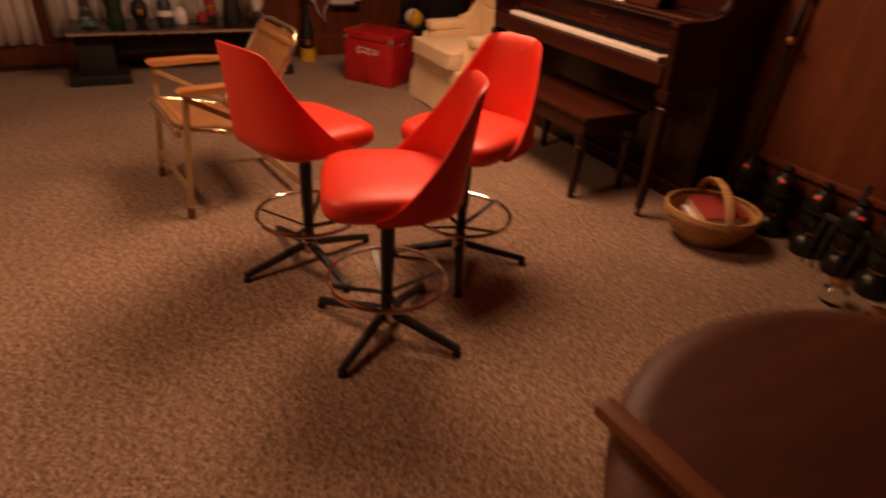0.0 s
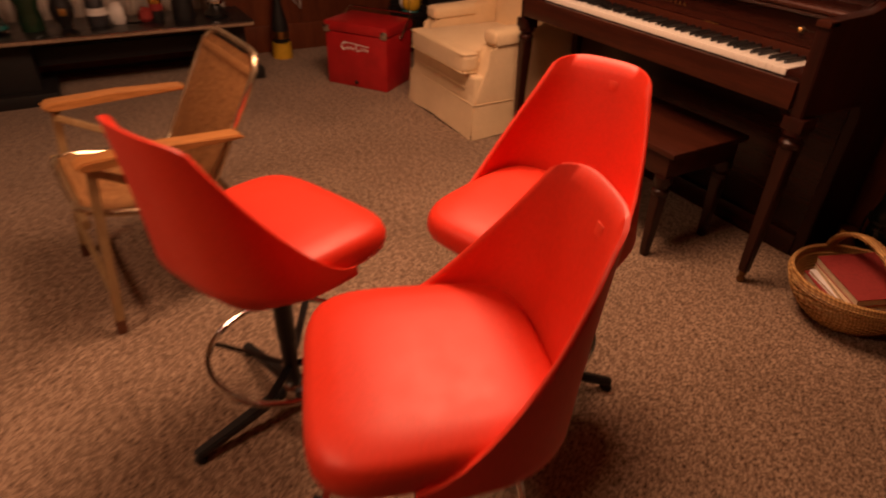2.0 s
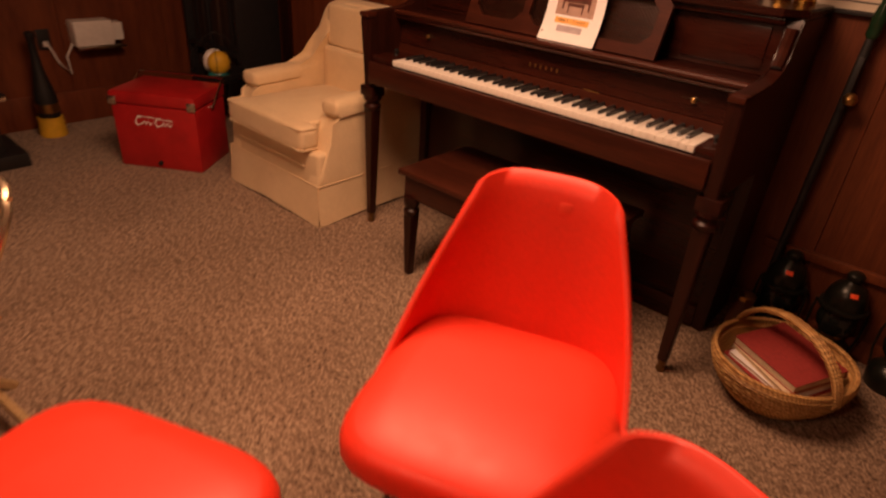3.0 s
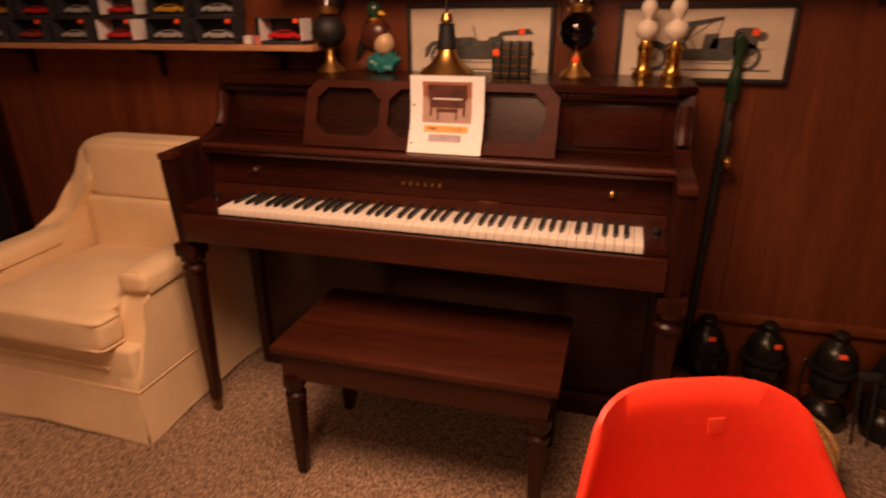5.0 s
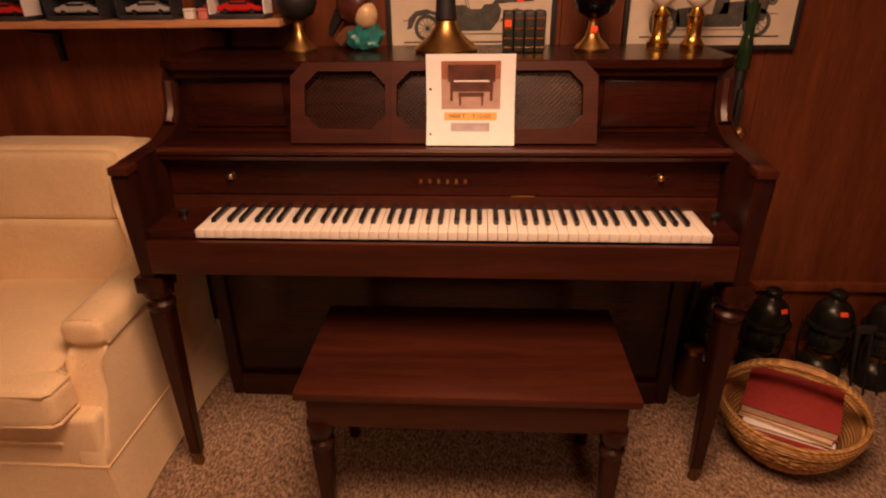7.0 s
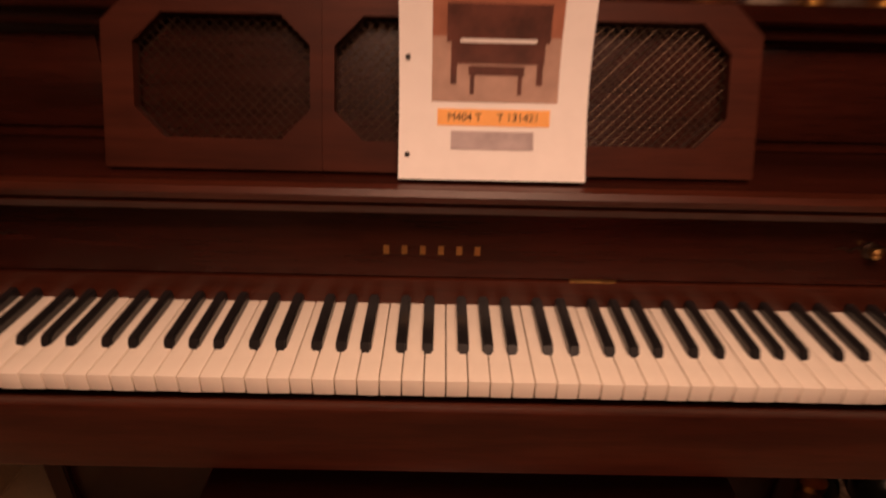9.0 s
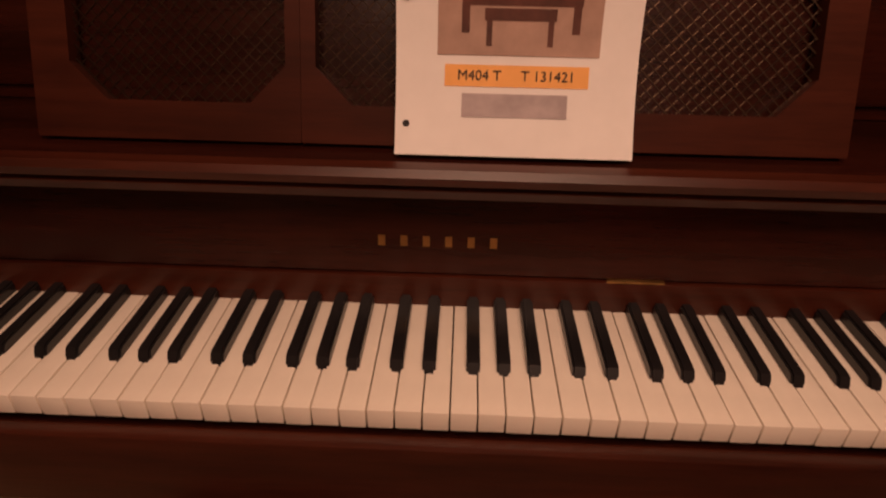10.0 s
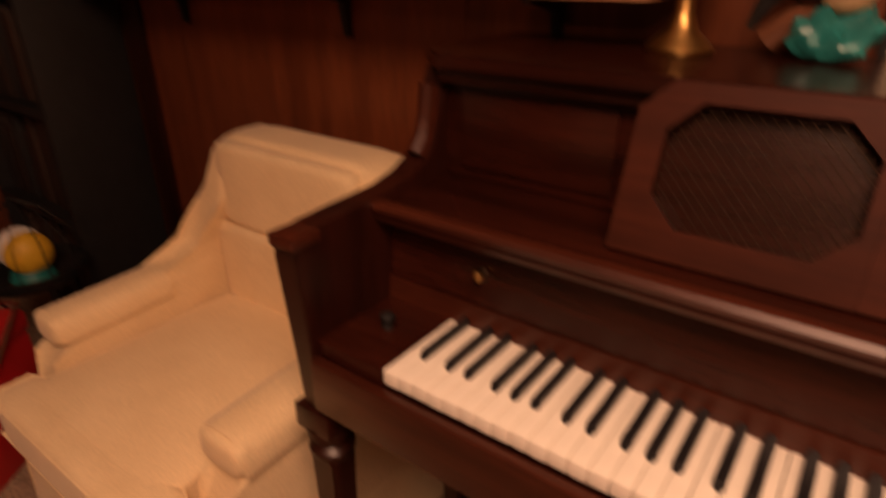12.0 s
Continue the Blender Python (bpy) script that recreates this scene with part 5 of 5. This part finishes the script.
def rooster():
    t = thing("glazed_figurine", pose(-0.272, 0.50, LID), "glazed bird figurine perched on a teal rock base", "figurine")
    base = puff(-0.035, 0.062, -0.045, 0.035, 0.0, 0.062, 2.6, 12)
    for v in base.verts:
        k = 1 + 0.16 * math.sin(v.co.x * 160 + 1) * math.sin(v.co.z * 130) + 0.1 * math.sin(v.co.y * 190)
        v.co = Vector((v.co.x * k, v.co.y * k, max(0.0, v.co.z * k)))
    part("base", base, TEAL, t, "teal glazed rock base", 30)
    part("perch", tube([(-0.06, 0.0, 0.02), (-0.03, 0.0, 0.05), (0.01, 0.0, 0.075)], 0.02, 8, False, None, 0.014), BROWN_VINYL, t, "brown glazed stump")
    part("body", puff(-0.06, 0.045, -0.04, 0.04, 0.065, 0.17, 2.2, 14), plain("maroon_glaze", (0.07, 0.02, 0.012), 0.25, 0, 0.4, 30), t, "dark maroon glazed body", 70)
    part("breast", puff(-0.01, 0.056, -0.043, 0.02, 0.055, 0.13, 2.2, 12), plain("cream_glaze", (0.55, 0.4, 0.22), 0.35, 0, 0.25, 22), t, "cream glazed breast", 70)
    part("collar", lathe([(0.028, 0.158), (0.03, 0.165), (0.026, 0.172)], 18, (-0.012, 0, 0)), GOLD, t, "yellow glazed collar")
    part("head", puff(-0.036, 0.014, -0.024, 0.024, 0.165, 0.222, 2.1, 12), GREENGLASS, t, "glossy dark green head", 70)
    part("beak", tube([(0.008, -0.006, 0.188), (0.03, -0.012, 0.183)], 0.008, 8, False, None, 0.004), YELLOW, t, "yellow beak")
    part("tail", tube([(-0.05, 0, 0.1), (-0.075, 0.005, 0.06), (-0.085, 0.005, 0.035)], 0.018, 8, False, None, 0.006), BLACK, t)


rooster()
for k in range(4):
    x = 0.132 + 0.0285 * k
    t = thing("book", pose(x, 0.44, LID), "small black leather book with gilt bands, upright", "book", "black books on the piano")
    part("binding", box(0.0, 0.0275, -0.035, 0.035, 0.0, 0.105, 0.006), LEATHER, t)
    for z in (0.012, 0.035, 0.06, 0.085):
        part("gilt_band", box(0.003, 0.0245, -0.0358, -0.0345, z, z + 0.004, 0.0), GOLD, t, "gilt band")
    if k == 0:
        part("sticker", box(0.004, 0.022, -0.0366, -0.0359, 0.066, 0.084, 0), ORANGE_DOT, t, "orange price sticker")


def bust(x, y):
    # figure kept as a single plain shape
    b = link_mesh("bust_statuette", lathe([(0.03, 0), (0.032, 0.012), (0.026, 0.018), (0.02, 0.03), (0.02, 0.075), (0.025, 0.085), (0.016, 0.095), (0.012, 0.105), (0.03, 0.12), (0.034, 0.14), (0.026, 0.155), (0.011, 0.163), (0.012, 0.17), (0.021, 0.182), (0.023, 0.198), (0.018, 0.213), (0.006, 0.222)], 22), plain("white_and_gilt_bust", (0.7, 0.62, 0.5), 0.5, 0, 0.1))
    b.matrix_world = pose(x, y, LID)
    me = b.data
    me.materials.append(GOLD)
    for p in me.polygons:
        if p.center.z < 0.108:
            p.material_index = 1
    tagged(b, "small white bust on a gilt pedestal", "statuette", "busts on the piano")


bust(0.575, 0.53)
bust(0.655, 0.48)

# ---- shelf with boxed model cars ----


def wall_shelf(x0, x1, z, depth, label, brackets):
    t = thing("wall_shelf", pose(0, Y1, z), label, "shelf")
    part("board", box(x0, x1, -depth, -0.001, 0, 0.02, 0.003), SHELFWOOD, t)
    for x in brackets:
        part("bracket", prism([(-0.001, 0.0), (-depth * 0.7, 0.0), (-depth * 0.7, -0.012), (-0.03, -0.03), (-0.016, -0.11), (-0.001, -0.11)], x - 0.008, x + 0.008, "x"), BLACKMETAL, t, "black iron bracket")


SZ, SD = 1.195, 0.2
wall_shelf(-2.14, -0.475, SZ, SD, "pale wooden shelf carrying boxed model cars", (-1.9, -1.24, -0.7))
wall_shelf(-0.62, 1.4, 1.435, 0.2, "dark upper wooden shelf above the pictures", (-0.45, 0.4, 1.19))


def model_box(x, y, z, w, colour, kind_label, car):
    t = thing("model_car_box", pose(x, y, z), kind_label, "toy car", "boxed model cars")
    d, h = 0.075, 0.086
    part("plinth", box(-w / 2, w / 2, -d / 2, d / 2, 0, 0.012, 0.002), DARKGREY, t)
    part("back_card", box(-w / 2, w / 2, d / 2 - 0.003, d / 2, 0.012, h, 0), DARKGREY, t)
    part("top_card", box(-w / 2, w / 2, -d / 2, d / 2 - 0.0031, h - 0.003, h, 0), DARKGREY, t)
    for s in (-1, 1):
        part("side_card", box(s * w / 2 - 0.0015, s * w / 2 + 0.0015, -d / 2, d / 2 - 0.004, 0.0125, h - 0.0035, 0), DARKGREY if colour is not RED_CAR else PAPER, t)
    cw = w * 0.41
    body = part("car_body", prism([(-cw, 0.02), (-cw, 0.032), (-cw * 0.6, 0.036), (-cw * 0.3, 0.046), (cw * 0.3, 0.046), (cw * 0.6, 0.035), (cw, 0.031), (cw, 0.02)], -0.02, 0.02, "y", 0.003), car, t, "model car body")
    part("window_band", box(-cw * 0.4, cw * 0.42, -0.0206, 0.0206, 0.0365, 0.0435, 0), BLACK, body)
    for s in (-1, 1):
        for q in (-1, 1):
            part("wheel", lathe([(0.0075, -0.003), (0.0075, 0.003)], 10), BLACK, body).matrix_local = pose(s * cw * 0.6, q * 0.019, 0.0195, 90, 0, 0)
    part("sticker", box(w / 2 - 0.026, w / 2 - 0.008, -d / 2 - 0.001, -d / 2 + 0.0005, h - 0.018, h - 0.004, 0), ORANGE_DOT, t, "orange price sticker")


RED_CAR = plain("red_model_paint", (0.6, 0.02, 0.02), 0.25, 0, 0.05, 30, 0, 0.4)
YELLOW_CAR = plain("yellow_model_paint", (0.6, 0.33, 0.03), 0.25, 0, 0.05, 30, 0, 0.4)
CARS = [SILVER, RED_CAR, SILVER, SILVER, RED_CAR, SILVER, YELLOW_CAR, SILVER, RED_CAR, SILVER]
TIER = SZ + 0.0205
for i in range(7):
    x = (-0.592, -0.85, -1.055, -1.27, -1.475, -1.68, -1.885)[i]
    mat = (RED_CAR, SILVER, SILVER, RED_CAR, SILVER, DARKRED, SILVER)[i]
    model_box(x, Y1 - 0.155, TIER, 0.152, mat, "boxed model car with an orange price sticker on the shelf", mat)
    up = (DARKRED, SILVER, YELLOW_CAR, RED_CAR, SILVER, RED_CAR, YELLOW_CAR)[i]
    model_box(x - 0.075, Y1 - 0.06, TIER, 0.16, up, "boxed model car at the back of the shelf", up)
    if i:
        model_box(x - 0.06, Y1 - 0.06, TIER + 0.0865, 0.16, mat, "boxed model car stacked on another box", up)


def trinket(x, mat, label):
    t = thing("trinket", pose(x, Y1 - 0.165, TIER), label, "ornament", "trinkets on the shelf")
    part("body", box(-0.014, 0.014, -0.011, 0.011, 0.0, 0.02, 0.003), mat, t)
    part("lid", box(-0.015, 0.015, -0.012, 0.012, 0.0202, 0.028, 0.003), mat, t)


trinket(-0.735, WHITE, "tiny white box on the shelf edge")
trinket(-0.695, plain("pink_glaze", (0.6, 0.2, 0.17), 0.4), "tiny pink box on the shelf edge")


def wall_lantern():
    t = thing("wall_lantern", pose(1.42, Y1, 1.13), "black wall lantern on an iron bracket", "wall lamp")
    part("plate", box(-0.03, 0.03, -0.01, -0.001, -0.02, 0.1, 0.003), BLACKMETAL, t)
    part("arm", tube([(0, -0.005, 0.0), (-0.01, -0.1, 0.0), (-0.05, -0.12, 0.0)], 0.007, 8), BLACKMETAL, t)
    part("body", box(-0.06, 0.06, -0.17, -0.05, 0.02, 0.19, 0.01), BLACKMETAL, t)
    part("pane", box(-0.035, 0.035, -0.1725, -0.1705, 0.045, 0.165, 0.002), BRASS, t, "dull amber pane")
    part("roof", lathe([(0.085, 0.19), (0.06, 0.22), (0.02, 0.25), (0.008, 0.27)], 4, (0, -0.11, 0)), BLACKMETAL, t)
    part("tray", box(-0.09, 0.07, -0.18, -0.02, 0.004, 0.019, 0.003), BLACKMETAL, t)
    part("chain", tube([(-0.085, -0.1, 0.004), (-0.087, -0.1, -0.08)], 0.0025, 6), BRASS, t)


wall_lantern()
